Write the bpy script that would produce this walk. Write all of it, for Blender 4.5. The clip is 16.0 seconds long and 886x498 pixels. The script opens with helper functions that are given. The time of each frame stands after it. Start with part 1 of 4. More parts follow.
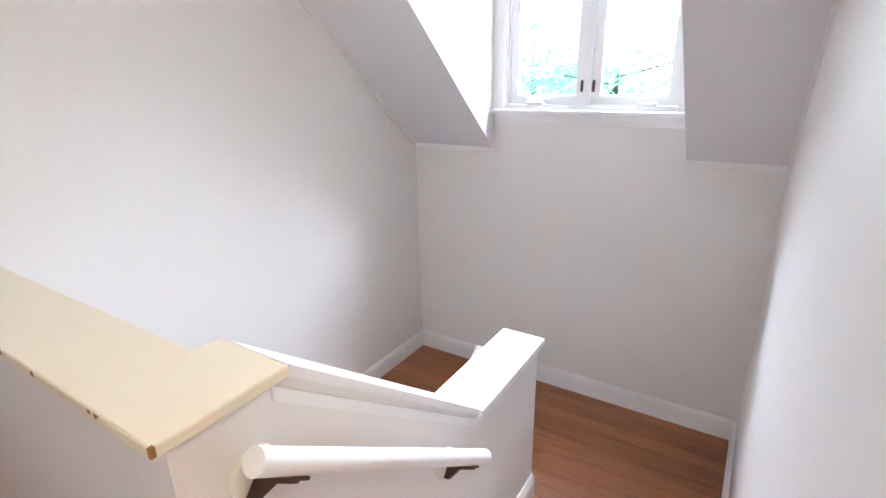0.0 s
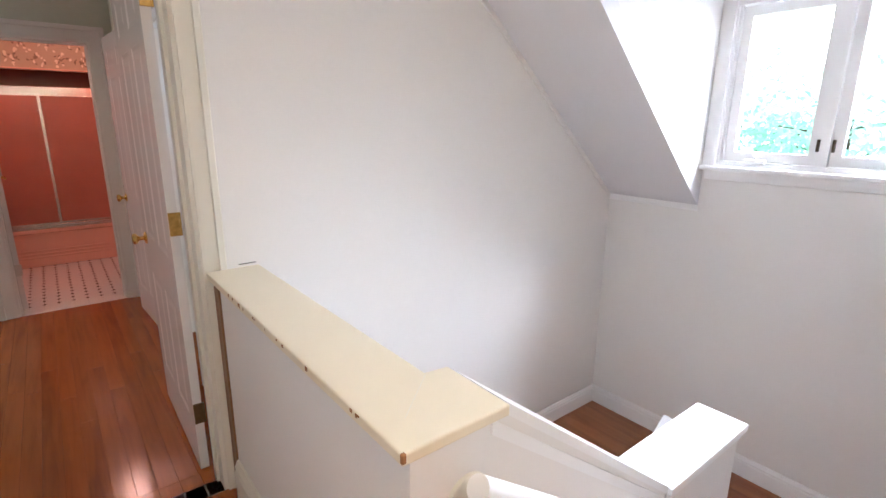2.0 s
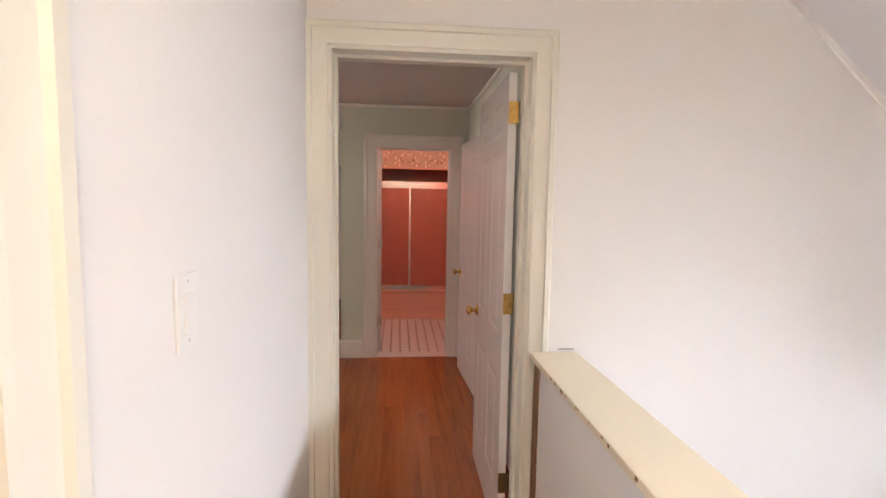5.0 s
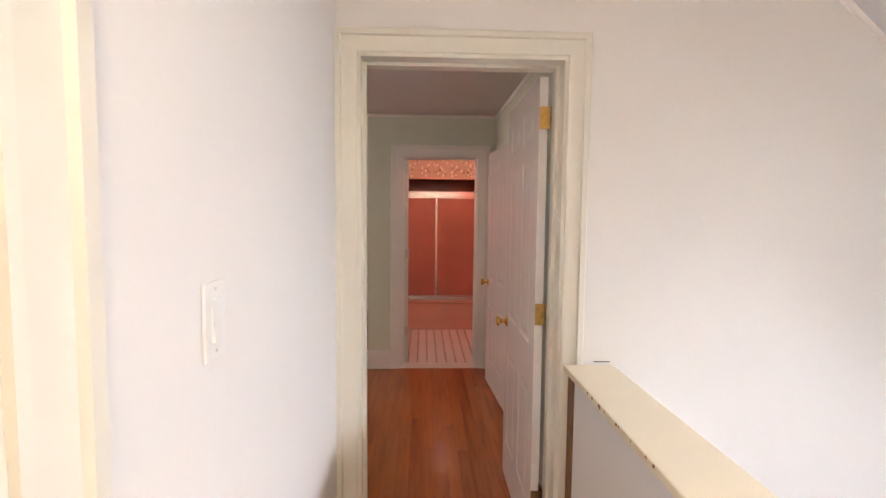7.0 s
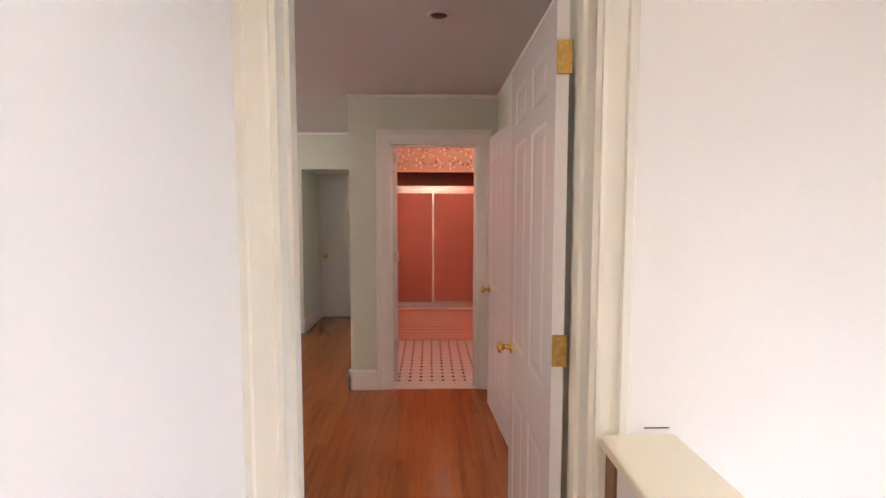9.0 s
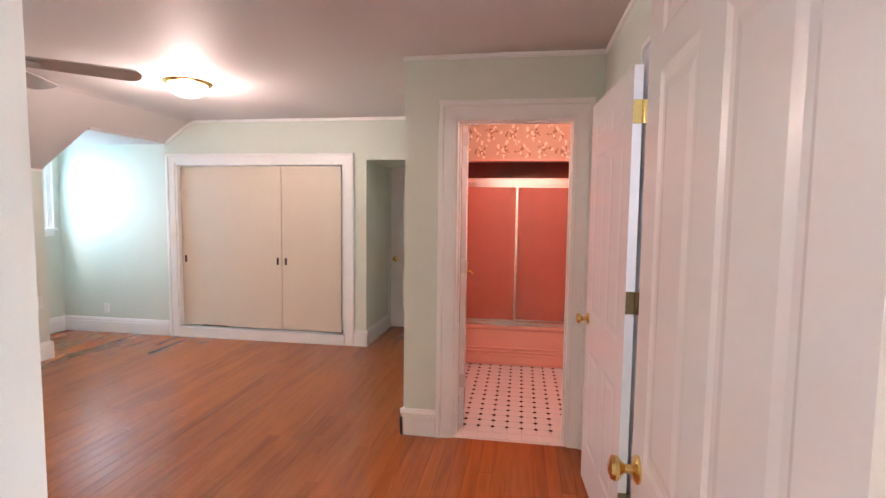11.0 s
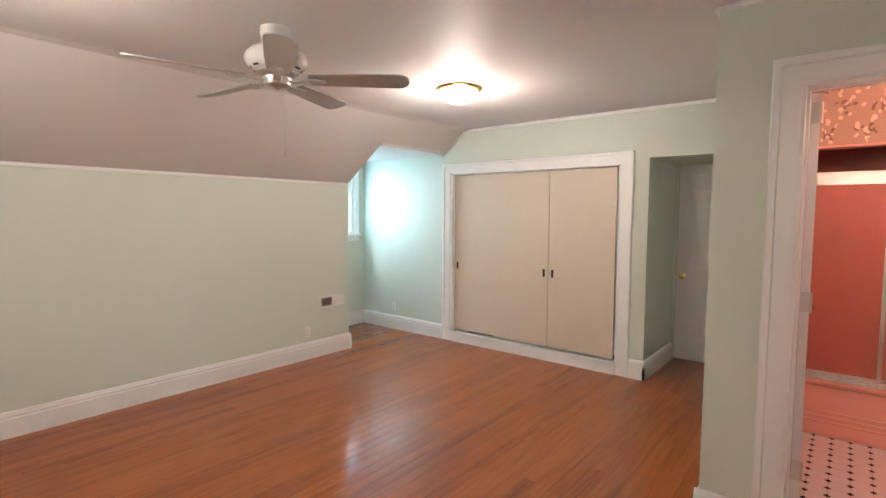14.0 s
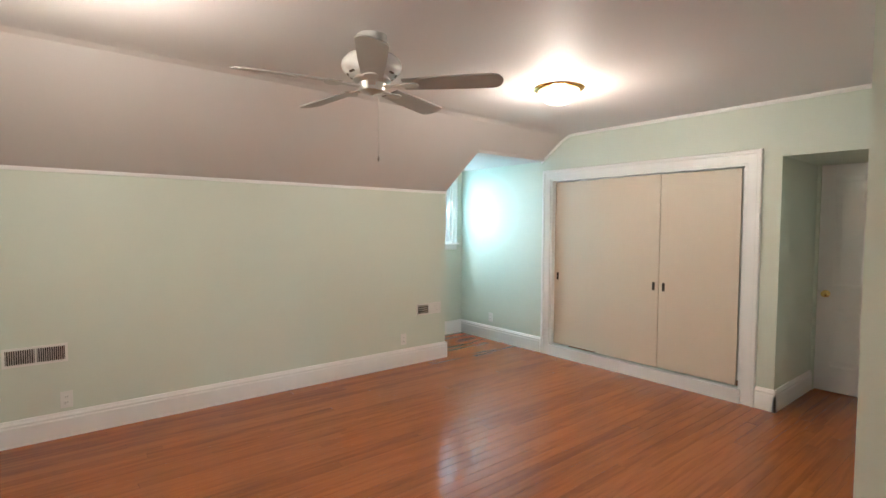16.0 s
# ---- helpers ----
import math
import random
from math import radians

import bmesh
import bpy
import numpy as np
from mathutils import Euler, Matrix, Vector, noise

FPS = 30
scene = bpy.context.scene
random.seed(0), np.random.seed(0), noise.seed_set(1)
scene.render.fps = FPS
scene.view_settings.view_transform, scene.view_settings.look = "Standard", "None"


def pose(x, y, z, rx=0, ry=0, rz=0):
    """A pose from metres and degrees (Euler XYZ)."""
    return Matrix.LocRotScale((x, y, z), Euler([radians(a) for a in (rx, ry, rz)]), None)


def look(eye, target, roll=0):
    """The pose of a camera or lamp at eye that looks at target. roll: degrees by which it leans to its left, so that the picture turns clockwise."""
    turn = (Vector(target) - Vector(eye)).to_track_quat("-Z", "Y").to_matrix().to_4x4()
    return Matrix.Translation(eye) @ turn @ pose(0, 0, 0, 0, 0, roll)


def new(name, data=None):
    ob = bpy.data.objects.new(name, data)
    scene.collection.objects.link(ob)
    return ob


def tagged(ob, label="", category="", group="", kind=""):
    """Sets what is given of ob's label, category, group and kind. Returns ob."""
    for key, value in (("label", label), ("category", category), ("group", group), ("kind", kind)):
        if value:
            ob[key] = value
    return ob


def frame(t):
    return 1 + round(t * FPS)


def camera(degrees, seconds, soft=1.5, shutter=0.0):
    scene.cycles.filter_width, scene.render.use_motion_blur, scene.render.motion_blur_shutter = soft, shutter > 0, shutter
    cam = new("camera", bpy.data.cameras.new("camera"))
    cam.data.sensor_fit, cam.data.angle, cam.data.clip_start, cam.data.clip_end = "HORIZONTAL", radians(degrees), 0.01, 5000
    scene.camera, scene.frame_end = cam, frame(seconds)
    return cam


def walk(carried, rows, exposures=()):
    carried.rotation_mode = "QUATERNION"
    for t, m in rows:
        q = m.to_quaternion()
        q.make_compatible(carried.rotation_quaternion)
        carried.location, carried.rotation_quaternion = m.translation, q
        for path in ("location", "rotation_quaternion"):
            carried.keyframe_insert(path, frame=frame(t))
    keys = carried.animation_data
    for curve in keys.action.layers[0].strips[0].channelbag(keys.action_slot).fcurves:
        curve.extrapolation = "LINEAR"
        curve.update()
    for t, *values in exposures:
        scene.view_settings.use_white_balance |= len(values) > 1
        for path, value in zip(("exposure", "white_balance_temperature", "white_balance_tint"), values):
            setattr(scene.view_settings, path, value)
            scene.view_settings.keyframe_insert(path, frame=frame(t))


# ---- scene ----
cam = camera(83.2, 16.0)
PATH = [
    (0, (0.31, 0.257, 1.449), (1.904, 1.274, 0.796), -1.0),
    (0.5, (0.286, 0.267, 1.458), (1.857, 1.32, 0.807), -0.9),
    (1, (0.257, 0.29, 1.462), (1.752, 1.466, 0.847), -0.7),
    (1.5, (0.22, 0.306, 1.485), (1.586, 1.651, 0.916), -0.1),
    (2, (0.177, 0.32, 1.498), (1.374, 1.843, 0.997), 0.4),
    (2.5, (0.143, 0.333, 1.506), (1.138, 2.013, 1.075), 0.6),
    (3, (0.121, 0.334, 1.507), (0.928, 2.129, 1.15), 1.3),
    (3.5, (0.095, 0.339, 1.518), (0.727, 2.212, 1.214), 0.9),
    (4, (0.068, 0.341, 1.532), (0.526, 2.271, 1.274), 0.9),
    (4.5, (0.057, 0.338, 1.536), (0.36, 2.303, 1.319), 0.9),
    (5, (0.049, 0.332, 1.541), (0.229, 2.315, 1.351), 1.0),
    (5.2, (0.04, 0.333, 1.545), (0.197, 2.319, 1.363), 1.1),
    (7.5, (0.035, 0.424, 1.516), (0.109, 2.417, 1.368), 0.5),
    (8, (0.063, 0.588, 1.498), (0.136, 2.581, 1.345), 0.5),
    (8.2, (0.081, 0.67, 1.493), (0.152, 2.663, 1.346), 0.3),
    (10.3, (0.245, 1.754, 1.508), (0.165, 3.746, 1.348), 0.7),
    (10.5, (0.247, 1.854, 1.497), (0.105, 3.843, 1.338), 0.7),
    (11, (0.244, 2.036, 1.483), (-0.064, 4.006, 1.327), 0.7),
    (11.5, (0.213, 2.201, 1.475), (-0.263, 4.137, 1.317), 0.7),
    (12, (0.156, 2.329, 1.471), (-0.5, 4.213, 1.327), 0.7),
    (12.5, (0.121, 2.41, 1.472), (-0.718, 4.22, 1.335), 0.6),
    (13, (0.084, 2.475, 1.486), (-0.928, 4.195, 1.348), 0.4),
    (13.5, (0.045, 2.529, 1.489), (-1.113, 4.154, 1.348), 0.4),
    (14, (0.009, 2.573, 1.501), (-1.251, 4.119, 1.358), 0.3),
    (14.5, (-0.025, 2.605, 1.5), (-1.376, 4.073, 1.361), 0.2),
    (15, (-0.052, 2.631, 1.503), (-1.482, 4.023, 1.372), 0.1),
    (15.5, (-0.038, 2.667, 1.487), (-1.543, 3.979, 1.372), 0.2),
    (16, (-0.03, 2.69, 1.457), (-1.58, 3.95, 1.361), 0.3),
]
walk(cam, [(t, look(eye, target, roll)) for t, eye, target, roll in PATH],
     [(0, 0.25, 6150, 14), (2.5, 0.22, 6300, 15), (5.2, 0.38, 6750, 17), (8.2, 0.38, 6800, 17), (10.5, 1.12, 6400, 22), (12.5, 1.03, 6400, 17), (16, 0.84, 6200, 4)])

# ---- world and lights ----
world = bpy.data.worlds.new("sky")
scene.world = world
world.use_nodes = True
wn = world.node_tree.nodes
sky = wn.new("ShaderNodeTexSky")
sky.sky_type, sky.sun_disc = "NISHITA", False
sky.sun_elevation, sky.sun_rotation = radians(50), radians(200)
world.node_tree.links.new(sky.outputs[0], wn["Background"].inputs[0])
wn["Background"].inputs[1].default_value = 0.15


def lamp(name, kind, m, watts, colour, size=0.2, size_y=None, spread=None):
    d = bpy.data.lights.new(name, kind)
    d.energy, d.color = watts, colour
    if kind == "AREA":
        d.shape, d.size, d.size_y = "RECTANGLE", size, size_y or size
    elif kind == "POINT":
        d.shadow_soft_size = size
    ob = new(name, d)
    ob.matrix_world = m
    return ob


sun = bpy.data.lights.new("sun", "SUN")
sun.energy, sun.angle, sun.color = 1.2, radians(10), (1.0, 0.96, 0.9)
new("sun", sun).matrix_world = look((0, 0, 0), (0.35, 0.5, -0.8))
# sky light in the two dormer windows
lamp("window_sky_stairs", "AREA", look((3.70, 1.115, 2.20), (2.75, 1.13, 1.56)), 250, (0.80, 0.89, 1.0), 1.1, 0.6)
lamp("window_sky_dormer", "AREA", look((-5.16, 6.68, 1.64), (-4.4, 6.66, 1.48)), 10.5, (0.48, 0.80, 1.0), 0.5, 0.75)
# ceiling lamps
lamp("lamp_bedroom_far", "POINT", pose(-2.325, 5.617, 2.15), 19, (1.0, 0.86, 0.74), 0.09)
lamp("lamp_bedroom_near", "POINT", pose(-2.36, 2.80, 2.15), 17, (1.0, 0.86, 0.76), 0.09)
lamp("lamp_hall", "POINT", pose(0.22, -0.30, 2.24), 29, (1.0, 0.86, 0.64), 0.12)
lamp("lamp_bath", "POINT", pose(0.40, 5.65, 2.22), 15, (1.0, 0.57, 0.45), 0.07)
# added area lamp for the bluish daylight in the side closet; no window built
lamp("closet_daylight_fill", "AREA", look((1.44, 3.60, 1.55), (0.9, 3.75, 1.45)), 7, (0.80, 0.90, 1.0), 0.45, 0.8)


# ---- materials ----
def material(name, rgb, rough=0.5, metal=0.0, grain=0.0, scale=20.0, bump=0.0, blotch=0.0, random_tone=0.0, spec=0.5, coat=0.0):
    m = bpy.data.materials.new(name)
    m.use_nodes = True
    nt = m.node_tree
    n, link = nt.nodes, nt.links.new
    b = n["Principled BSDF"]
    b.inputs["Base Color"].default_value = (*rgb, 1)
    b.inputs["Roughness"].default_value = rough
    b.inputs["Metallic"].default_value = metal
    b.inputs["Specular IOR Level"].default_value = spec
    b.inputs["Coat Weight"].default_value = coat
    tc = n.new("ShaderNodeTexCoord")
    if grain or blotch or bump:
        fine = n.new("ShaderNodeTexNoise")
        fine.inputs["Scale"].default_value, fine.inputs["Detail"].default_value = scale, 6
        link(tc.outputs["Object"], fine.inputs["Vector"])
        wide = n.new("ShaderNodeTexNoise")
        wide.inputs["Scale"].default_value, wide.inputs["Detail"].default_value = 1.7, 3
        link(tc.outputs["Object"], wide.inputs["Vector"])
        add = n.new("ShaderNodeMath")
        add.operation = "MULTIPLY_ADD"
        link(fine.outputs[0], add.inputs[0])
        add.inputs[1].default_value = grain
        wm = n.new("ShaderNodeMath")
        wm.operation = "MULTIPLY_ADD"
        link(wide.outputs[0], wm.inputs[0])
        wm.inputs[1].default_value, wm.inputs[2].default_value = blotch, 1 - (grain + blotch) / 2
        link(wm.outputs[0], add.inputs[2])
        mul = n.new("ShaderNodeMix")
        mul.data_type, mul.blend_type = "RGBA", "MULTIPLY"
        mul.inputs["Factor"].default_value = 1
        mul.inputs[6].default_value = (*rgb, 1)
        link(add.outputs[0], mul.inputs[7])
        link(mul.outputs[2], b.inputs["Base Color"])
        if bump:
            bp = n.new("ShaderNodeBump")
            bp.inputs["Strength"].default_value, bp.inputs["Distance"].default_value = bump, 0.004
            link(fine.outputs[0], bp.inputs["Height"])
            link(bp.outputs[0], b.inputs["Normal"])
    return m


def wood_floor(name, dark, light, rough):
    """Varnished strip flooring: each board has its own tone, grain runs along y."""
    m = bpy.data.materials.new(name)
    m.use_nodes = True
    nt = m.node_tree
    n, link = nt.nodes, nt.links.new
    b = n["Principled BSDF"]
    tc, oi, mp = n.new("ShaderNodeTexCoord"), n.new("ShaderNodeObjectInfo"), n.new("ShaderNodeMapping")
    geo = n.new("ShaderNodeNewGeometry")
    off = n.new("ShaderNodeVectorMath")
    off.operation = "MULTIPLY_ADD"
    link(oi.outputs["Random"], off.inputs[0])
    off.inputs[1].default_value = (37, 91, 13)
    link(geo.outputs["Position"], off.inputs[2])
    link(off.outputs[0], mp.inputs["Vector"])
    mp.inputs["Scale"].default_value = (14, 0.9, 14)
    g = n.new("ShaderNodeTexNoise")
    g.inputs["Scale"].default_value, g.inputs["Detail"].default_value, g.inputs["Distortion"].default_value = 2.2, 7, 0.6
    link(mp.outputs[0], g.inputs["Vector"])
    w = n.new("ShaderNodeTexNoise")
    w.inputs["Scale"].default_value = 0.9
    link(geo.outputs["Position"], w.inputs["Vector"])
    s1 = n.new("ShaderNodeMath")
    s1.operation = "MULTIPLY_ADD"
    link(oi.outputs["Random"], s1.inputs[0])
    s1.inputs[1].default_value = 0.30
    link(g.outputs[0], s1.inputs[2])
    s2 = n.new("ShaderNodeMath")
    s2.operation = "MULTIPLY_ADD"
    link(w.outputs[0], s2.inputs[0])
    s2.inputs[1].default_value = 0.30
    link(s1.outputs[0], s2.inputs[2])
    r = n.new("ShaderNodeValToRGB")
    r.color_ramp.elements[0].position, r.color_ramp.elements[0].color = 0.38, (*dark, 1)
    r.color_ramp.elements[1].position, r.color_ramp.elements[1].color = 0.98, (*light, 1)
    link(s2.outputs[0], r.inputs[0])
    link(r.outputs[0], b.inputs["Base Color"])
    b.inputs["Roughness"].default_value = rough
    rr = n.new("ShaderNodeMapRange")
    rr.inputs["To Min"].default_value, rr.inputs["To Max"].default_value = rough - 0.06, rough + 0.10
    link(w.outputs[0], rr.inputs[0])
    link(rr.outputs[0], b.inputs["Roughness"])
    bp = n.new("ShaderNodeBump")
    bp.inputs["Strength"].default_value, bp.inputs["Distance"].default_value = 0.05, 0.002
    link(g.outputs[0], bp.inputs["Height"])
    link(bp.outputs[0], b.inputs["Normal"])
    return m


def clear_glass(name, rgb=(1, 1, 1), rough=0.0):
    m = bpy.data.materials.new(name)
    m.use_nodes = True
    b = m.node_tree.nodes["Principled BSDF"]
    b.inputs["Base Color"].default_value = (*rgb, 1)
    b.inputs["Roughness"].default_value = rough
    b.inputs["Transmission Weight"].default_value = 1
    b.inputs["IOR"].default_value = 1.1 if rough == 0 else 1.45
    return m


HALL = material("hall_wall_paint", (0.80, 0.775, 0.745), 0.55, grain=0.03, scale=90, bump=0.03, blotch=0.035)
MINT = material("mint_wall_paint", (0.66, 0.71, 0.63), 0.5, grain=0.03, scale=90, bump=0.03, blotch=0.035)
# ceiling shade put into the base colour: CEIL darkened against the lamp glow
CEIL = material("ceiling_paint_dimmed", (0.64, 0.59, 0.58), 0.6, grain=0.03, scale=70, bump=0.08, blotch=0.04)
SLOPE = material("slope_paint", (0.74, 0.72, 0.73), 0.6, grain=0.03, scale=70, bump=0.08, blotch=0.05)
TRIM = material("white_gloss_trim", (0.85, 0.84, 0.83), 0.30, grain=0.02, scale=30, bump=0.015, blotch=0.03)
OLDTRIM = material("aged_ivory_trim", (0.76, 0.73, 0.64), 0.34, grain=0.03, scale=24, bump=0.02, blotch=0.06)
CREAM = material("cream_cap_paint", (0.80, 0.71, 0.54), 0.38, grain=0.05, scale=14, bump=0.025, blotch=0.10)
WORN = material("worn_wood_chip", (0.30, 0.13, 0.04), 0.7, grain=0.4, scale=60)
DOORM = material("white_door_paint", (0.78, 0.76, 0.76), 0.24, grain=0.02, scale=40, bump=0.015, blotch=0.04)
BEIGE = material("beige_sliding_panel", (0.68, 0.58, 0.47), 0.5, grain=0.05, scale=160, bump=0.05, blotch=0.05)
BRASS = material("polished_brass", (0.80, 0.58, 0.22), 0.22, 1.0, grain=0.2, scale=50, blotch=0.2)
OLDBRASS = material("tarnished_brass", (0.20, 0.14, 0.07), 0.42, 1.0, grain=0.5, scale=60, blotch=0.4)
AGEDBRASS = material("aged_mottled_brass", (0.46, 0.30, 0.10), 0.34, 1.0, grain=0.9, scale=70, blotch=0.5)
BRONZE = material("dark_bronze", (0.10, 0.07, 0.05), 0.45, 0.9, grain=0.3, scale=60)
STEEL = material("satin_nickel", (0.62, 0.60, 0.58), 0.3, 1.0, grain=0.1, scale=60)
CHROME = material("chrome", (0.66, 0.64, 0.62), 0.26, 1.0, blotch=0.1, grain=0.05)
PLASTIC = material("white_plastic", (0.80, 0.79, 0.76), 0.35, grain=0.02, scale=60)
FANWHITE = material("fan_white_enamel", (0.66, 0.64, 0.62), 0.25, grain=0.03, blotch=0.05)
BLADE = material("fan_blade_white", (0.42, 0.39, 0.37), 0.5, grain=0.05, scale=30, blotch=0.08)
DARK = material("dark_void", (0.02, 0.018, 0.016), 0.8, grain=0.2)
FLOOR = wood_floor("varnished_strip_floor", (0.20, 0.050, 0.012), (0.38, 0.107, 0.024), 0.15)
STAIRWOOD = wood_floor("stair_floor", (0.17, 0.055, 0.022), (0.36, 0.14, 0.058), 0.35)
TUB = material("salmon_enamel", (0.84, 0.46, 0.36), 0.18, grain=0.02, blotch=0.05, coat=0.3)
REDTILE = material("dark_red_tile", (0.50, 0.15, 0.11), 0.2, grain=0.1, scale=15, blotch=0.15)
FROST = material("frosted_shower_glass", (0.62, 0.22, 0.16), 0.34, grain=0.14, scale=5, bump=0.06, blotch=0.35)
FROST.node_tree.nodes["Principled BSDF"].inputs["Transmission Weight"].default_value = 0.35
PAPER = material("beige_wallpaper", (0.42, 0.33, 0.23), 0.6, grain=0.10, scale=30, blotch=0.10)
PETAL = material("pale_flower_print", (0.70, 0.62, 0.48), 0.6, grain=0.2, scale=60)
SPRIG = material("brown_leaf_print", (0.20, 0.14, 0.09), 0.6, grain=0.3, scale=60)
BATHWALL = material("salmon_wall_paint", (0.70, 0.38, 0.30), 0.45, grain=0.05, blotch=0.06)
WHITETILE = material("white_floor_tile", (0.76, 0.73, 0.71), 0.22, grain=0.05, scale=40, blotch=0.05)
BLACKTILE = material("black_dot_tile", (0.025, 0.02, 0.02), 0.25, grain=0.2)
GROUT = material("grey_grout", (0.42, 0.39, 0.37), 0.8, grain=0.2, scale=80)
GLASS = clear_glass("window_glass")
BARK = material("bark", (0.10, 0.075, 0.05), 0.9, grain=0.5, scale=18, bump=0.5)
GRASS = material("lawn", (0.08, 0.13, 0.04), 0.9, grain=0.5, scale=6, blotch=0.3)
LEAF = material("leaf_green", (0.09, 0.20, 0.11), 0.5, grain=0.3, scale=3, blotch=0.3)
tl = LEAF.node_tree.nodes.new("ShaderNodeBsdfTranslucent")
tl.inputs[0].default_value = (0.45, 0.66, 0.60, 1)
ts = LEAF.node_tree.nodes.new("ShaderNodeAddShader")
LEAF.node_tree.links.new(LEAF.node_tree.nodes["Principled BSDF"].outputs[0], ts.inputs[0])
LEAF.node_tree.links.new(tl.outputs[0], ts.inputs[1])
LEAF.node_tree.links.new(ts.outputs[0], LEAF.node_tree.nodes["Material Output"].inputs[0])
HAZE = bpy.data.materials.new("bright_overcast_sky")
HAZE.use_nodes = True
HAZE.node_tree.nodes["Principled BSDF"].inputs["Base Color"].default_value = (0, 0, 0, 1)
HAZE.node_tree.nodes["Principled BSDF"].inputs["Emission Color"].default_value = (0.86, 0.97, 1.0, 1)
HAZE.node_tree.nodes["Principled BSDF"].inputs["Emission Strength"].default_value = 6.5
DOME = bpy.data.materials.new("lit_frosted_glass_dome")
DOME.use_nodes = True
DOME.node_tree.nodes["Principled BSDF"].inputs["Base Color"].default_value = (0.9, 0.85, 0.75, 1)
DOME.node_tree.nodes["Principled BSDF"].inputs["Emission Color"].default_value = (1.0, 0.83, 0.60, 1)
DOME.node_tree.nodes["Principled BSDF"].inputs["Emission Strength"].default_value = 3.2


# ---- building helpers ----
def box(bm, x0, x1, y0, y1, z0, z1):
    v = [bm.verts.new((x, y, z)) for x in (x0, x1) for y in (y0, y1) for z in (z0, z1)]
    for a in ((0, 1, 3, 2), (4, 6, 7, 5), (0, 4, 5, 1), (2, 3, 7, 6), (0, 2, 6, 4), (1, 5, 7, 3)):
        bm.faces.new([v[i] for i in a])
    return v


def softbox(x0, x1, y0, y1, z0, z1, r=0.003, seg=2):
    bm = bmesh.new()
    box(bm, x0, x1, y0, y1, z0, z1)
    bmesh.ops.bevel(bm, geom=bm.edges[:], offset=r, segments=seg, affect="EDGES", profile=0.5)
    return bm


def prism(bm, poly, y0, y1, swap=False):
    """Extrudes a polygon given in (x, z) along y; swap: polygon in (y, z), extruded along x."""
    a = [bm.verts.new((y0, p, q) if swap else (p, y0, q)) for p, q in poly]
    b = [bm.verts.new((y1, p, q) if swap else (p, y1, q)) for p, q in poly]
    bm.faces.new(a), bm.faces.new(b[::-1])
    for i in range(len(a)):
        j = (i + 1) % len(a)
        bm.faces.new((a[i], b[i], b[j], a[j]))
    bmesh.ops.recalc_face_normals(bm, faces=bm.faces[:])


def lathe(bm, profile, seg=28, axis="z", origin=(0, 0, 0)):
    """Turns a profile of (radius, height) round an axis."""
    rings = []
    for r, h in profile:
        ring = []
        for i in range(seg):
            a = 2 * math.pi * i / seg
            p = (r * math.cos(a), r * math.sin(a), h)
            if axis == "x":
                p = (p[2], p[0], p[1])
            elif axis == "y":
                p = (p[0], p[2], p[1])
            ring.append(bm.verts.new(Vector(p) + Vector(origin)))
        rings.append(ring)
    for a, b in zip(rings, rings[1:]):
        for i in range(seg):
            j = (i + 1) % seg
            bm.faces.new((a[i], a[j], b[j], b[i]))
    bm.faces.new(rings[0][::-1]), bm.faces.new(rings[-1])
    bmesh.ops.recalc_face_normals(bm, faces=bm.faces[:])


def tube(bm, a, b, r, seg=16):
    a, b = Vector(a), Vector(b)
    q = (b - a).to_track_quat("Z", "Y")
    rings = [[bm.verts.new(c + q @ Vector((r * math.cos(t), r * math.sin(t), 0))) for t in [2 * math.pi * i / seg for i in range(seg)]] for c in (a, b)]
    for i in range(seg):
        j = (i + 1) % seg
        bm.faces.new((rings[0][i], rings[0][j], rings[1][j], rings[1][i]))
    bm.faces.new(rings[0][::-1]), bm.faces.new(rings[1])


def mesh_of(name, bm, mat, smooth=False):
    me = bpy.data.meshes.new(name)
    bm.to_mesh(me)
    bm.free()
    me.materials.append(mat)
    if smooth:
        for p in me.polygons:
            p.use_smooth = True
        me.set_sharp_from_angle(angle=radians(35))
    return me


def part(name, bm, mat, parent=None, label="", smooth=False, m=None):
    ob = new(name, mesh_of(name, bm, mat, smooth))
    if m:
        ob.matrix_basis = m
    if parent:
        ob.parent = parent
    return tagged(ob, label)


def thing(name, m, label, category, group="", kind=""):
    ob = new(name)
    ob.empty_display_size = 0.05
    ob.matrix_basis = m
    return tagged(ob, label, category, group, kind)


def structure(name, bm, mat, label, category):
    return tagged(part(name, bm, mat), label, category, kind="structure")


def wall(name, axis, a0, a1, t0, t1, z0, z1, mat, label, openings=()):
    """A wall along axis with real openings (a0, a1, z0, z1)."""
    bm = bmesh.new()

    def piece(p, q, lo, hi):
        if q - p > 1e-4 and hi - lo > 1e-4:
            box(bm, p, q, t0, t1, lo, hi) if axis == "x" else box(bm, t0, t1, p, q, lo, hi)
    at = a0
    for o0, o1, oz0, oz1 in sorted(openings):
        piece(at, o0, z0, z1)
        piece(o0, o1, z0, oz0)
        piece(o0, o1, oz1, z1)
        at = o1
    piece(at, a1, z0, z1)
    return structure(name, bm, mat, label, "wall")


def mirror_to(axis, face, sign):
    """Local frame of a wall face: u along the wall, v out of it, w up."""
    if axis == "x":
        return Matrix(((1, 0, 0, 0), (0, sign, 0, face), (0, 0, 1, 0), (0, 0, 0, 1)))
    return Matrix(((0, sign, 0, face), (1, 0, 0, 0), (0, 0, 1, 0), (0, 0, 0, 1)))


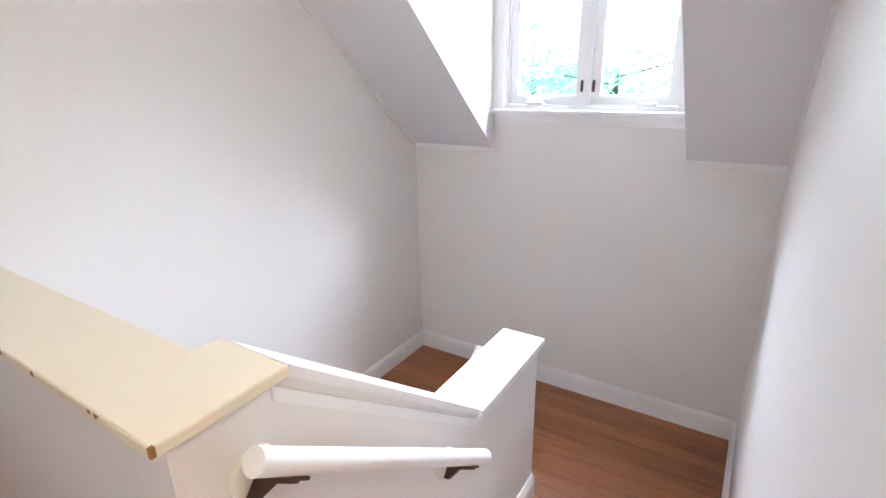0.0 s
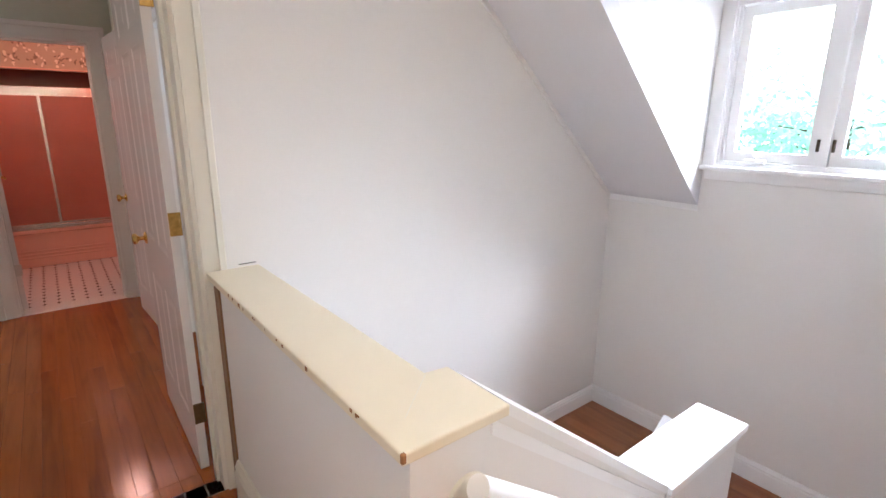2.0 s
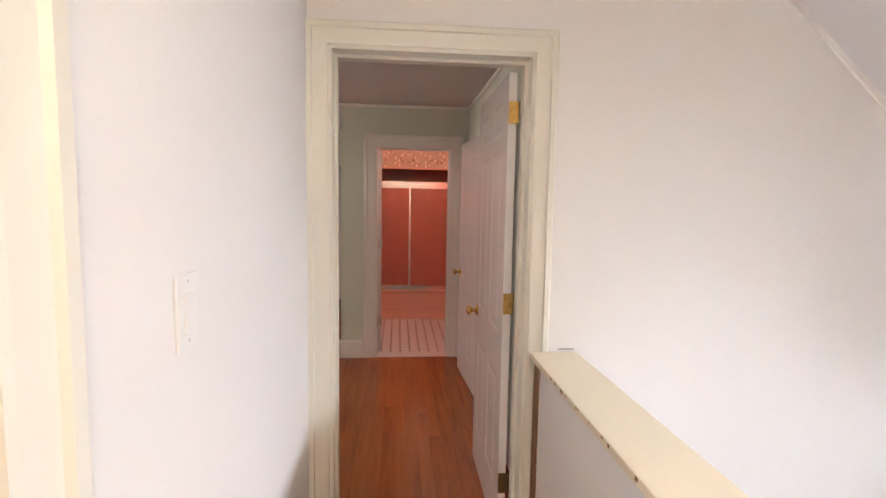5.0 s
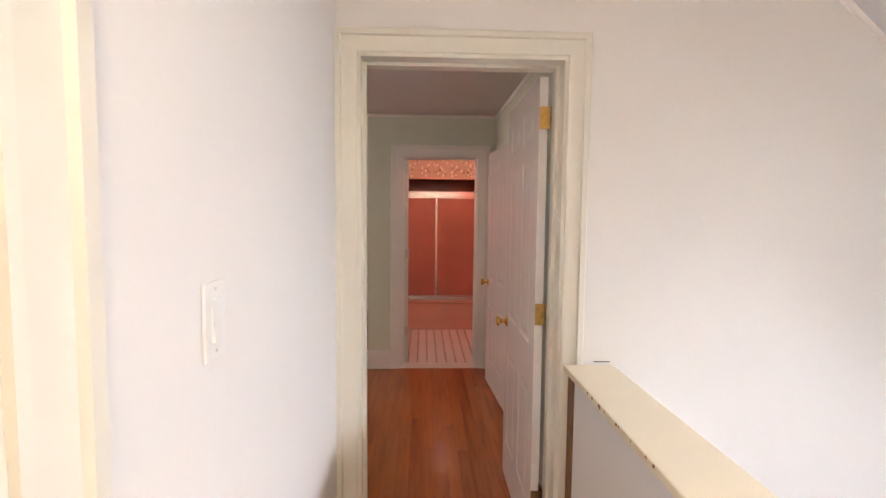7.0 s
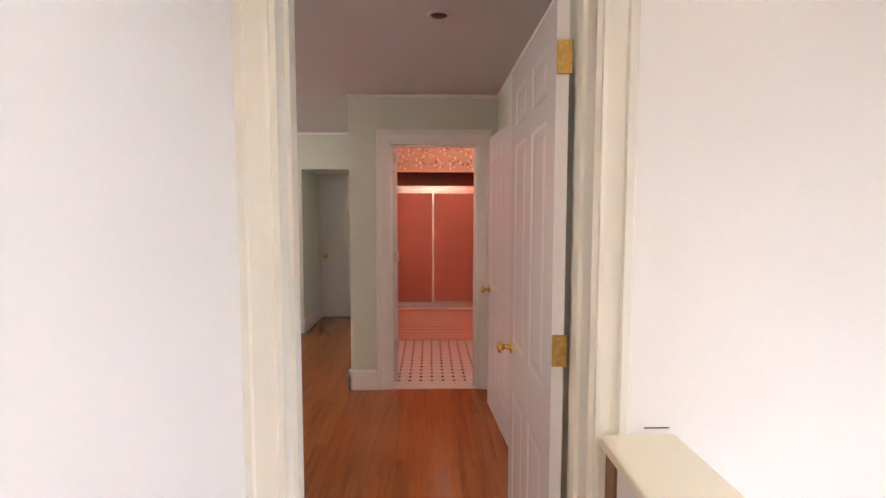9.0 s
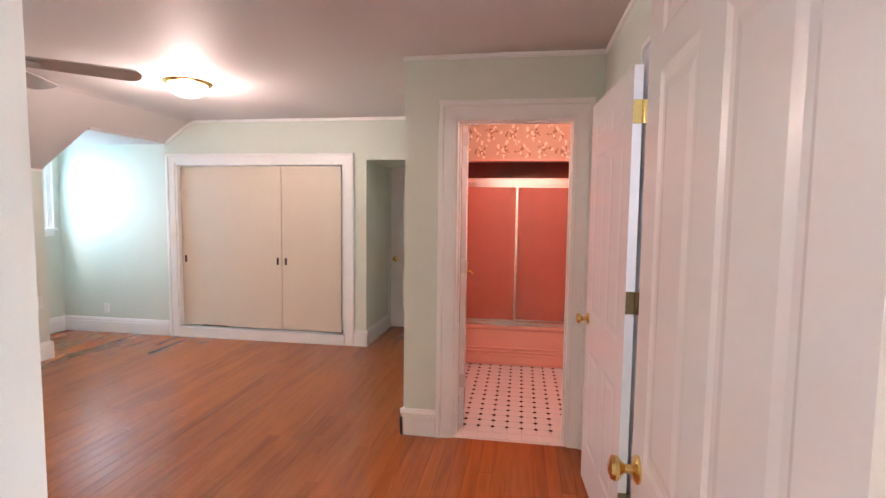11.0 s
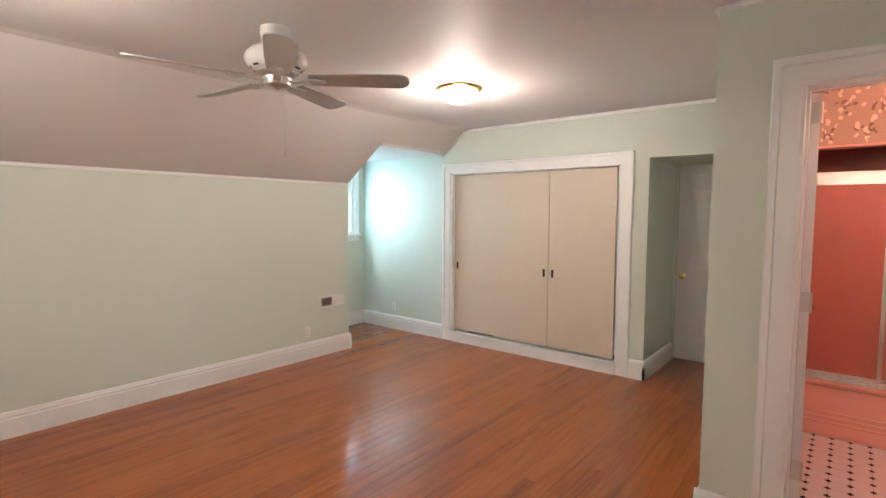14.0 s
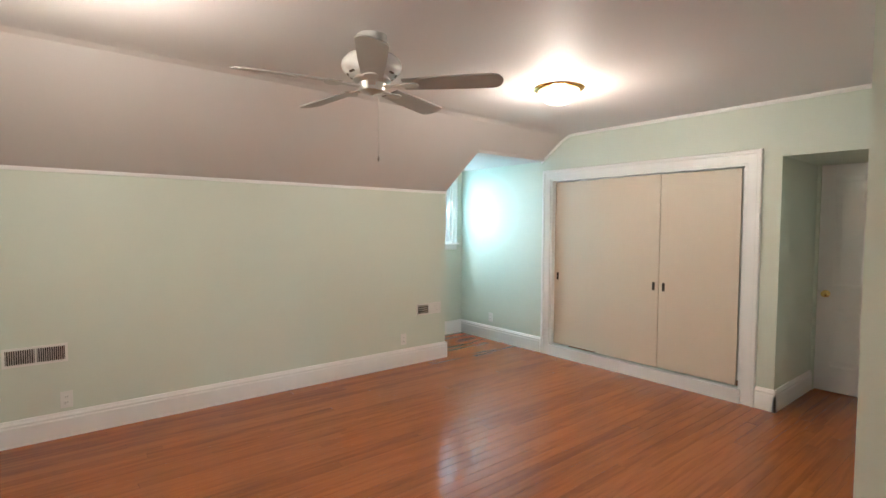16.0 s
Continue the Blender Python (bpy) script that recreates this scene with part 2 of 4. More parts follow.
def placed(bm, m):
    bmesh.ops.transform(bm, matrix=m, verts=bm.verts[:])
    bmesh.ops.recalc_face_normals(bm, faces=bm.faces[:])
    return bm


BASE = ((0, 0), (0.020, 0), (0.020, 0.125), (0.016, 0.135), (0.018, 0.148), (0.012, 0.160), (0.008, 0.172), (0, 0.175))


def baseboard(axis, face, sign, a0, a1, mat=None, z=0.0, h=1.0, label="white painted moulded baseboard"):
    bm = bmesh.new()
    prism(bm, [(p, z + q * h) for p, q in BASE], a0, a1, swap=True)
    # the prism lies along x with v = y
    placed(bm, mirror_to(axis, face, sign))
    return structure("baseboard", bm, mat or TRIM, label, "baseboard")


def crown(axis, face, sign, a0, a1, z, mat=None):
    bm = bmesh.new()
    prism(bm, ((0, z - 0.030), (0.006, z - 0.030), (0.014, z - 0.022), (0.016, z - 0.010), (0.010, z), (0, z)), a0, a1, swap=True)
    placed(bm, mirror_to(axis, face, sign))
    return structure("trim", bm, mat or TRIM, "thin white moulding along the ceiling edge", "trim")


CASE = ((0, 0), (0.012, 0.0), (0.014, 0.012), (0.016, 0.062), (0.026, 0.066), (0.026, 0.088), (0.020, 0.094), (0, 0.094))


def casing(axis, face, sign, o0, o1, top, mat, label, bottom=0.0, w=1.0, four=False, parent=None):
    """Mitred moulded casing round an opening on one wall face."""
    bm = bmesh.new()
    n = len(CASE)
    loops = []
    corner = [(o0, bottom, -1, 0), (o0, top, -1, 1), (o1, top, 1, 1), (o1, bottom, 1, 0)]
    if four:
        corner = [(o0, bottom, -1, -1), (o0, top, -1, 1), (o1, top, 1, 1), (o1, bottom, 1, -1)]
    for u, z, du, dz in corner:
        loops.append([bm.verts.new((u + du * q * w, p, z + dz * q * w)) for p, q in CASE])
    pairs = list(zip(loops, loops[1:])) + ([(loops[-1], loops[0])] if four else [])
    for a, b in pairs:
        for i in range(n):
            j = (i + 1) % n
            bm.faces.new((a[i], a[j], b[j], b[i]))
    if not four:
        bm.faces.new(loops[0]), bm.faces.new(loops[-1][::-1])
    placed(bm, mirror_to(axis, face, sign))
    if parent:
        return part("casing", bm, mat, parent)
    return structure("trim", bm, mat, label, "door casing")


def jamb(axis, t0, t1, o0, o1, top, mat, label, stop_at=None, bottom=0.0):
    """Lining of an opening with a stop bead."""
    bm = bmesh.new()
    d = 0.02

    def put(p, q, s0, s1, lo, hi):
        box(bm, p, q, s0, s1, lo, hi) if axis == "x" else box(bm, s0, s1, p, q, lo, hi)
    put(o0 - 0.001, o0 + d, t0 - 0.002, t1 + 0.002, bottom, top)
    put(o1 - d, o1 + 0.001, t0 - 0.002, t1 + 0.002, bottom, top)
    put(o0 + d, o1 - d, t0 - 0.002, t1 + 0.002, top - d, top + 0.001)
    if stop_at is not None:
        s0, s1 = stop_at, stop_at + 0.035
        put(o0 + d, o0 + d + 0.012, s0, s1, bottom, top - d)
        put(o1 - d - 0.012, o1 - d, s0, s1, bottom, top - d)
        put(o0 + d + 0.012, o1 - d - 0.012, s0, s1, top - d - 0.012, top - d)
    return structure("trim", bm, mat, label, "door jamb")


def hinge(parent, x, z, mat, flat=False):
    """Butt hinge on the leaf's edge: two plates with screws and a barrel."""
    bm = softbox(-0.003, 0.0005, 0.0, 0.034, z - 0.045, z + 0.045, 0.0008, 1)
    for dz in (-0.03, 0.0, 0.03):
        for dy in (0.010, 0.024):
            lathe(bm, ((0.0045, -0.0005), (0.0045, 0.0005)), 8, "x", (-0.0034, dy, z + dz + (0.006 if dy > 0.02 else -0.006)))
    tube(bm, (-0.006, -0.004, z - 0.045), (-0.006, -0.004, z + 0.045), 0.006, 10)
    h = part("hinge", bm, mat, parent)
    # a leaf folded right back shows both plates side by side
    y0 = -0.043 if flat else 0.0
    plate = softbox(-0.0095, -0.0065, y0, y0 + 0.034, z - 0.045, z + 0.045, 0.0008, 1)
    part("hinge_plate", plate, mat, h)
    return h


def knob(parent, x, z, mat, back=0.035):
    for side, y in ((-1, 0.0), (1, back)):
        bm = bmesh.new()
        lathe(bm, [(r, y + side * h) for r, h in ((0.031, 0.0), (0.031, 0.004), (0.024, 0.010), (0.011, 0.014), (0.010, 0.030), (0.016, 0.036), (0.026, 0.044), (0.028, 0.052), (0.024, 0.060), (0.012, 0.064))], 24, "y", (x, 0, z))
        part("knob", bm, mat, parent, smooth=True)


def lever(parent, x, z, mat, back=0.035, way=-1):
    for side, y in ((-1, 0.0), (1, back)):
        bm = bmesh.new()
        lathe(bm, [(r, y + side * h) for r, h in ((0.032, 0.0), (0.032, 0.005), (0.022, 0.011), (0.010, 0.015), (0.010, 0.045), (0.006, 0.050))], 24, "y", (x, 0, z))
        tube(bm, (x, y + side * 0.042, z), (x + way * 0.085, y + side * 0.046, z - 0.004), 0.0085, 12)
        part("lever_handle", bm, mat, parent, smooth=True)


def panel_door(name, m, width, height, label, hinges, six=True, hinge_mats=(BRASS, BRASS, OLDBRASS), handle="knob", handle_mat=BRASS, kz=0.94, relief=1.0, flat=False):
    """Panelled door leaf hung at local x = 0, thickness 0 to 0.035 along y."""
    d = thing(name, m, label, "door", kind="structure")
    t, st = 0.035, 0.105
    bm = bmesh.new()
    box(bm, 0.004, width - 0.004, 0.0102 * relief, t - 0.0102 * relief, 0.004, height - 0.004)
    rails = (0.0, 0.22), (0.74, 0.935), (1.755, 1.825), (height - 0.095, height)
    mid = width / 2
    box(bm, 0, st, 0, t, 0, height), box(bm, width - st, width, 0, t, 0, height)
    for lo, hi in rails:
        box(bm, st, width - st, 0.0, t, lo, hi)
    for (_, lo), (hi, _) in zip(rails, rails[1:]):
        box(bm, mid - 0.05, mid + 0.05, 0.0, t, lo, hi)
    part("leaf", bm, DOORM, d)
    for (_, lo), (hi, _) in zip(rails, rails[1:]):
        for x0, x1 in ((st, mid - 0.05), (mid + 0.05, width - st)):
            pb = bmesh.new()
            for y, e in ((0.0, -1), (t, 1)):
                g = y - e * 0.010 * relief
                for k0, y0, k1, y1 in ((0.0, y - e * 0.0005, 0.014, g), (0.030, g, 0.052, y - e * 0.003 * relief)):
                    a = [pb.verts.new(c) for c in ((x0 + k0, y0, lo + k0), (x1 - k0, y0, lo + k0), (x1 - k0, y0, hi - k0), (x0 + k0, y0, hi - k0))]
                    b = [pb.verts.new(c) for c in ((x0 + k1, y1, lo + k1), (x1 - k1, y1, lo + k1), (x1 - k1, y1, hi - k1), (x0 + k1, y1, hi - k1))]
                    for i in range(4):
                        pb.faces.new((a[i], a[(i + 1) % 4], b[(i + 1) % 4], b[i]))
                    if k0 > 0.02:
                        pb.faces.new(b)
            bmesh.ops.recalc_face_normals(pb, faces=pb.faces[:])
            part("panel", pb, DOORM, d)
    for z, mat in zip(hinges, hinge_mats):
        hinge(d, 0, z, mat, flat)
    if handle == "knob":
        knob(d, width - 0.065, kz, handle_mat)
    elif handle == "lever":
        lever(d, width - 0.065, kz, handle_mat)
    return d


# ---- hall and stairs: walls, floors, ceilings ----
HC, RC = 2.45, 2.44          # ceiling heights
LAND = -0.52
wall("wall_hall_left", "y", -1.90, 2.26, -0.41, -0.29, 0.0, HC, HALL, "off-white painted hall wall with a light switch", ((-0.02, 0.77, 0, 2.05),))
wall("wall_door", "x", -0.41, 3.13, 2.26, 2.345, -2.9, HC, HALL, "off-white painted wall with a door opening, beside the stairs", ((-0.22, 0.576, 0, 2.115),))
wall("wall_bedroom_front", "x", -4.40, 0.84, 2.345, 2.43, 0, RC, MINT, "pale mint painted bedroom wall with a door opening", ((-0.22, 0.576, 0, 2.115),))
wall("wall_stairs_right", "x", 0.66, 3.13, 0.0, 0.13, -2.9, HC, HALL, "off-white painted wall along the stairs")
wall("wall_hall_right", "y", -1.90, 0.0, 0.66, 0.78, 0.0, HC, HALL, "off-white painted hall wall behind the stairs")
wall("wall_hall_end", "x", -0.41, 0.78, -2.02, -1.90, 0.0, HC, HALL, "off-white painted end wall of the hall")
wall("wall_window", "y", 0.0, 2.43, 3.13, 3.29, -2.9, HC, HALL, "off-white painted wall under the dormer window", ((0.592, 1.642, 1.258, 2.13),))
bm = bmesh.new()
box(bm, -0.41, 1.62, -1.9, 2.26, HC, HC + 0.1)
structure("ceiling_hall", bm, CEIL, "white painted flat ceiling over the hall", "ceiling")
SL = 0.877


def slope_x(z):
    return 3.13 - (z - 1.02) / SL


bm = bmesh.new()
for y0, y1 in ((0.13, 0.574), (1.672, 2.26)):
    prism(bm, ((3.13, 1.02), (slope_x(HC), HC), (slope_x(HC) + 0.14, HC), (3.13, 1.14)), y0, y1)
prism(bm, ((slope_x(2.22), 2.22), (slope_x(HC), HC), (slope_x(HC) + 0.14, HC), (slope_x(2.22) + 0.14, 2.22)), 0.574, 1.672)
structure("ceiling_slope_stairs", bm, SLOPE, "pale painted sloping ceiling over the stair landing", "ceiling")
bm = bmesh.new()
for y0, y1 in ((0.50, 0.574), (1.672, 1.757)):
    prism(bm, ((3.128, 1.14), (slope_x(2.22) + 0.14, 2.22), (slope_x(2.22) + 0.3, 2.3), (3.128, 2.3)), y0, y1)
structure("wall_dormer_cheeks", bm, HALL, "white dormer side walls beside the window", "wall")
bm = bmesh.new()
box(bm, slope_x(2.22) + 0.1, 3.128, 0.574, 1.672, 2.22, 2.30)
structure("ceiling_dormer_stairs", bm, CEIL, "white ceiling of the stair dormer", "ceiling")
# thin mouldings along the slope
for y0, y1 in ((0.13, 0.574), (1.672, 2.26)):
    bm = bmesh.new()
    prism(bm, ((3.130, 0.992), (3.122, 0.992), (3.114, 1.004), (3.116, 1.030), (3.130, 1.020)), y0, y1)
    structure("trim", bm, TRIM, "thin white moulding under the slope", "trim")
for y, s in ((2.26, -1), (0.13, 1)):
    bm = bmesh.new()
    prism(bm, ((3.125, 0.992), (slope_x(HC), HC - 0.033), (slope_x(HC), HC + 0.012), (3.125, 1.036)), min(y, y + s * 0.012), max(y, y + s * 0.012))
    structure("trim", bm, HALL, "thin moulding along the sloping ceiling edge", "trim")

# landing, flights
bm = bmesh.new()
box(bm, 1.31, 3.13, 0.13, 1.03, LAND - 0.20, LAND - 0.012)
box(bm, 1.62, 3.13, 1.03, 2.26, LAND - 0.20, LAND - 0.012)
structure("floor_landing", bm, DARK, "subfloor of the stair landing", "floor")
for i, x in enumerate((0.85, 1.08)):
    st = thing("stair_step", pose(x, 0.13, LAND / 3 * (i + 1)), "brown varnished wooden stair step between two walls", "stair step", "upper flight steps")
    part("tread", softbox(-0.025, 0.232, 0.002, 0.823, -0.03, 0, 0.008), STAIRWOOD, st)
    bm = bmesh.new()
    box(bm, 0.0, 0.018, 0.002, 0.823, 0.0, 0.142)
    part("riser", bm, TRIM, st)
bm = bmesh.new()
box(bm, 1.31, 1.328, 0.132, 0.953, LAND, LAND * 2 / 3 - 0.031)
structure("trim", bm, TRIM, "white painted lowest riser", "riser")
for i in range(8):
    x = 1.62 - 0.23 * i
    st = thing("stair_step", pose(x, 1.115, LAND - 0.19 * (i + 1)), "brown varnished wooden step of the lower flight", "stair step", "lower flight steps")
    part("tread", softbox(-0.232, 0.025, 0.002, 1.142, -0.03, 0, 0.008), STAIRWOOD, st)
    bm = bmesh.new()
    box(bm, -0.018, 0.0, 0.002, 1.142, 0.0, 0.189)
    part("riser", bm, TRIM, st)
bm = bmesh.new()
box(bm, -0.5, 3.2, 0.0, 2.43, -3.0, -2.9)
structure("floor_lower", bm, STAIRWOOD, "dark wooden floor of the storey below", "floor")
wall("wall_lower_end", "y", 0.0, 2.43, -0.6, -0.5, -2.9, -0.02, HALL, "off-white wall at the foot of the stairs")

# half wall with its caps
bm = bmesh.new()
box(bm, 0.604, 0.742, 0.955, 2.236, -2.9, 0.925)
prism(bm, ((0.742, -2.9), (2.170, -2.9), (2.170, 0.318), (1.612, 0.318), (0.832, 0.925), (0.742, 0.925)), 0.955, 1.112)
half = structure("wall_stair_half", bm, HALL, "off-white painted half wall guarding the stairs", "half wall")
cap = thing("half_wall_cap", pose(0, 0, 0), "cream painted wooden cap with chipped worn edges on the half wall", "wall cap")
bm = bmesh.new()
outline = ((0.574, 0.932), (0.832, 0.932), (0.832, 1.135), (0.766, 1.135), (0.766, 2.232), (0.574, 2.232))
lo = [bm.verts.new((x, y, 0.925)) for x, y in outline]
hi = [bm.verts.new((x, y, 0.950)) for x, y in outline]
bm.faces.new(lo[::-1]), bm.faces.new(hi)
for i in range(6):
    bm.faces.new((lo[i], lo[(i + 1) % 6], hi[(i + 1) % 6], hi[i]))
bmesh.ops.bevel(bm, geom=bm.edges[:], offset=0.004, segments=2, affect="EDGES", profile=0.5)
part("cap_board", bm, CREAM, cap)
seam = bmesh.new()
prism(seam, ((0.0, 0.9497), (0.0, 0.9503), (0.17, 0.9503), (0.17, 0.9497)), 0.0, 0.0012)
placed(seam, Matrix.Translation((0.64, 1.02, 0)) @ Matrix.Rotation(radians(41), 4, "Z"))
part("seam", seam, OLDTRIM, cap, "thin crack along the mitre")
for i in range(16):
    y = 0.95 + 1.25 * random.random() ** 1.6
    w = random.uniform(0.0015, 0.006)
    part("chip", softbox(0.5733, 0.5752, y - w, y + w, 0.934 + random.uniform(0, 0.009), 0.9475, 0.0006, 1), WORN, cap, "bare wood chip")
part("chip", softbox(0.5730, 0.583, 0.9310, 0.940, 0.930, 0.9504, 0.002, 1), WORN, cap, "bare worn corner")
bm = bmesh.new()
prism(bm, ((0.834, 0.921), (0.834, 0.949), (1.606, 0.350), (1.606, 0.322)), 0.945, 1.122)
cap2 = thing("stair_wall_cap", pose(0, 0, 0), "white painted cap sloping down and levelling over the landing", "wall cap")
part("sloped_cap", bm, TRIM, cap2)
part("level_cap", softbox(1.607, 2.195, 0.932, 1.135, 0.318, 0.348, 0.004), TRIM, cap2)
bm = bmesh.new()
prism(bm, ((0.80, 0.885), (0.80, 0.918), (1.606, 0.306), (1.606, 0.273)), 0.947, 0.954)
part("moulding", bm, TRIM, cap2)
bm = bmesh.new()
box(bm, 1.607, 2.175, 0.947, 0.954, 0.286, 0.317)
part("moulding", bm, TRIM, cap2)
baseboard("x", 0.955, -1, 1.33, 2.172, TRIM, LAND, 0.75)
baseboard("y", 2.170, 1, 0.955, 1.112, TRIM, LAND, 0.75)
for a in (("x", 0.13, 1, 1.33, 3.13), ("y", 3.13, -1, 0.13, 2.26), ("x", 2.26, -1, 1.65, 3.13)):
    baseboard(*a, TRIM, LAND, 0.70)
# brown gap strip where the half wall meets the door casing
bm = bmesh.new()
box(bm, 0.596, 0.606, 2.18, 2.236, 0, 0.924)
structure("trim", bm, material("bare_wood_edge", (0.22, 0.11, 0.05), 0.6, grain=0.4, scale=30), "unpainted wood strip at the end of the half wall", "trim")


bm = bmesh.new()
box(bm, 0.70, 0.765, 2.2585, 2.262, 0.951, 0.954)
structure("trim", bm, DARK, "dark gap between the cap and the wall", "gap")


def handrail(m, length, label):
    r = thing("handrail", m, label, "handrail", "stair handrails")
    bm = bmesh.new()
    tube(bm, (0, 0, 0), (length, 0, 0), 0.025, 24)
    part("rail", bm, TRIM, r, smooth=True)
    for x in (0.10, length - 0.10):
        bm = bmesh.new()
        lathe(bm, ((0.052, 0.086), (0.052, 0.076), (0.044, 0.070), (0.020, 0.069)), 32, "y", (x, 0, -0.050))
        part("wall_plate", bm, OLDTRIM, r, "round cream painted wall block", smooth=True)
        bm = bmesh.new()
        prism(bm, ((0.074, -0.09), (0.074, -0.035), (0.02, -0.024), (-0.014, -0.022), (-0.014, -0.034), (0.03, -0.05), (0.055, -0.09)), x - 0.011, x + 0.011, swap=True)
        box(bm, x - 0.035, x + 0.035, -0.016, 0.016, -0.029, -0.023)
        part("bracket", bm, BRONZE, r, "dark bronze bracket")
    return r


d = Vector((1.50 - 0.69, 0, 0.262 - 0.868))
handrail(pose(0.69, 0.868, 0.868, 0, math.degrees(math.atan2(-d.z, d.x)), 0), d.length, "white painted round wooden handrail on bronze brackets")
handrail(pose(2.10, 1.20, 0.27, 0, 38, 180), 1.2, "white painted round wooden handrail of the lower flight")

# door between hall and bedroom
casing("x", 2.26, -1, -0.215, 0.571, 2.11, OLDTRIM, "aged ivory door casing with yellowed paint", w=0.86)
casing("x", 2.43, 1, -0.215, 0.571, 2.11, TRIM, "white moulded door casing", w=0.95)
jamb("x", 2.26, 2.43, -0.22, 0.576, 2.115, OLDTRIM, "aged ivory door jamb with stop", 2.33)
panel_door("door_1", pose(0.541, 2.440, 0.012, 0, 0, 89.5), 0.775, 2.07,
           "white six-panel door standing open on brass hinges", (0.27, 1.09, 1.905), kz=0.905, relief=0.40, hinge_mats=(OLDBRASS, AGEDBRASS, AGEDBRASS))
# closed door in the hall's left wall
casing("y", -0.29, 1, -0.015, 0.765, 2.045, OLDTRIM, "aged ivory door casing", w=1.0)
jamb("y", -0.41, -0.29, -0.02, 0.77, 2.05, OLDTRIM, "aged ivory door jamb")
panel_door("door_2", pose(-0.33, 0.748, 0.010, 0, 0, -90), 0.745, 2.015, "white six-panel door standing closed", (0.25, 1.02, 1.82))
# light switch
sw = thing("light_switch", pose(-0.29, 1.150, 1.36), "white rocker light switch on the off-white wall", "switch")
part("plate", softbox(0, 0.006, -0.038, 0.038, -0.060, 0.060, 0.002), PLASTIC, sw)
bm = bmesh.new()
prism(bm, ((0.006, -0.033), (0.012, -0.033), (0.008, 0.0), (0.011, 0.033), (0.006, 0.033)), -0.016, 0.016)
part("rocker", bm, PLASTIC, sw)
for z in (-0.048, 0.048):
    bm = bmesh.new()
    lathe(bm, ((0.003, 0.0055), (0.003, 0.0068)), 10, "x", (0, 0, z))
    part("screw", bm, STEEL, sw)
baseboard("y", -0.29, 1, 0.87, 2.24, OLDTRIM)
baseboard("y", 0.604, -1, 0.955, 2.18, OLDTRIM)


# ---- stair window ----
def casement(m, label, cols, w, h, sash=0.05, name="window_1", crank=True, stool=0.05):
    """Window looking along local -y into the room; u = x from 0 to w, z from 0 to h."""
    win = thing(name, m, label, "window", kind="structure")
    f = part("window_frame", bmesh.new(), TRIM, win)
    bm = bmesh.new()
    box(bm, 0, 0.045, 0.0, 0.12, 0, h), box(bm, w - 0.045, w, 0.0, 0.12, 0, h)
    box(bm, 0.045, w - 0.045, 0.0, 0.12, h - 0.045, h), box(bm, 0.045, w - 0.045, 0.0, 0.12, 0, 0.03)
    box(bm, 0.045, 0.06, 0.02, 0.05, 0.03, h - 0.045), box(bm, w - 0.06, w - 0.045, 0.02, 0.05, 0.03, h - 0.045)
    step = (w - 0.12) / cols
    for c in range(1, cols):
        box(bm, 0.06 + c * step - 0.020, 0.06 + c * step + 0.020, 0.012, 0.12, 0.03, h - 0.045)
    bm.to_mesh(f.data)
    bm.free()
    for c in range(cols):
        x0 = 0.06 + c * step + (0.020 if c else 0)
        x1 = 0.06 + (c + 1) * step - (0.020 if c < cols - 1 else 0)
        bm = bmesh.new()
        for a in ((x0 + 0.002, x0 + sash, 0.032, h - 0.05), (x1 - sash, x1 - 0.002, 0.032, h - 0.05), (x0 + sash, x1 - sash, 0.032, 0.032 + sash), (x0 + sash, x1 - sash, h - 0.05 - sash, h - 0.05)):
            box(bm, a[0], a[1], 0.035, 0.075, a[2], a[3])
        s = part("sash", bm, TRIM, win)
        bm = bmesh.new()
        box(bm, x0 + sash - 0.004, x1 - sash + 0.004, 0.053, 0.057, 0.028 + sash, h - 0.046 - sash)
        g = part("pane", bm, GLASS, s)
        g.visible_shadow = False
        if crank:
            xm = (x0 + x1) / 2 + (-0.05 if c == 0 else 0.08)
            bm = softbox(xm - 0.05, xm + 0.05, -0.012, 0.034, 0.022, 0.048, 0.008)
            tube(bm, (xm, 0.0, 0.048), (xm, -0.006, 0.066), 0.005, 8)
            part("crank_operator", bm, PLASTIC, win)
            xe = x1 - 0.012 if c == 0 else x0 + 0.012
            part("latch", softbox(xe - 0.006, xe + 0.006, 0.020, 0.036, 0.10, 0.16, 0.002), BRONZE, win, "small dark sash latch")
    return win


W1 = Matrix(((0, 1, 0, 3.13), (-1, 0, 0, 1.642), (0, 0, 1, 1.258), (0, 0, 0, 1)))
w1 = casement(W1, "white two-casement dormer window with crank handles", 2, 1.05, 0.872)
bm = softbox(-0.028, 1.062, -0.055, 0.02, -0.022, 0.004, 0.006)
part("window_sill", bm, TRIM, w1)
bm = bmesh.new()
prism(bm, ((0.0, -0.075), (-0.012, -0.072), (-0.018, -0.05), (-0.022, -0.022), (0.0, -0.022)), -0.01, 1.05, swap=True)
part("apron", bm, TRIM, w1)
bm = bmesh.new()
for a in ((-0.028, 0.040), (1.0, 1.062)):
    box(bm, a[0], a[1], -0.018, 0.0, 0.004, 0.93)
part("casing", bm, TRIM, w1)

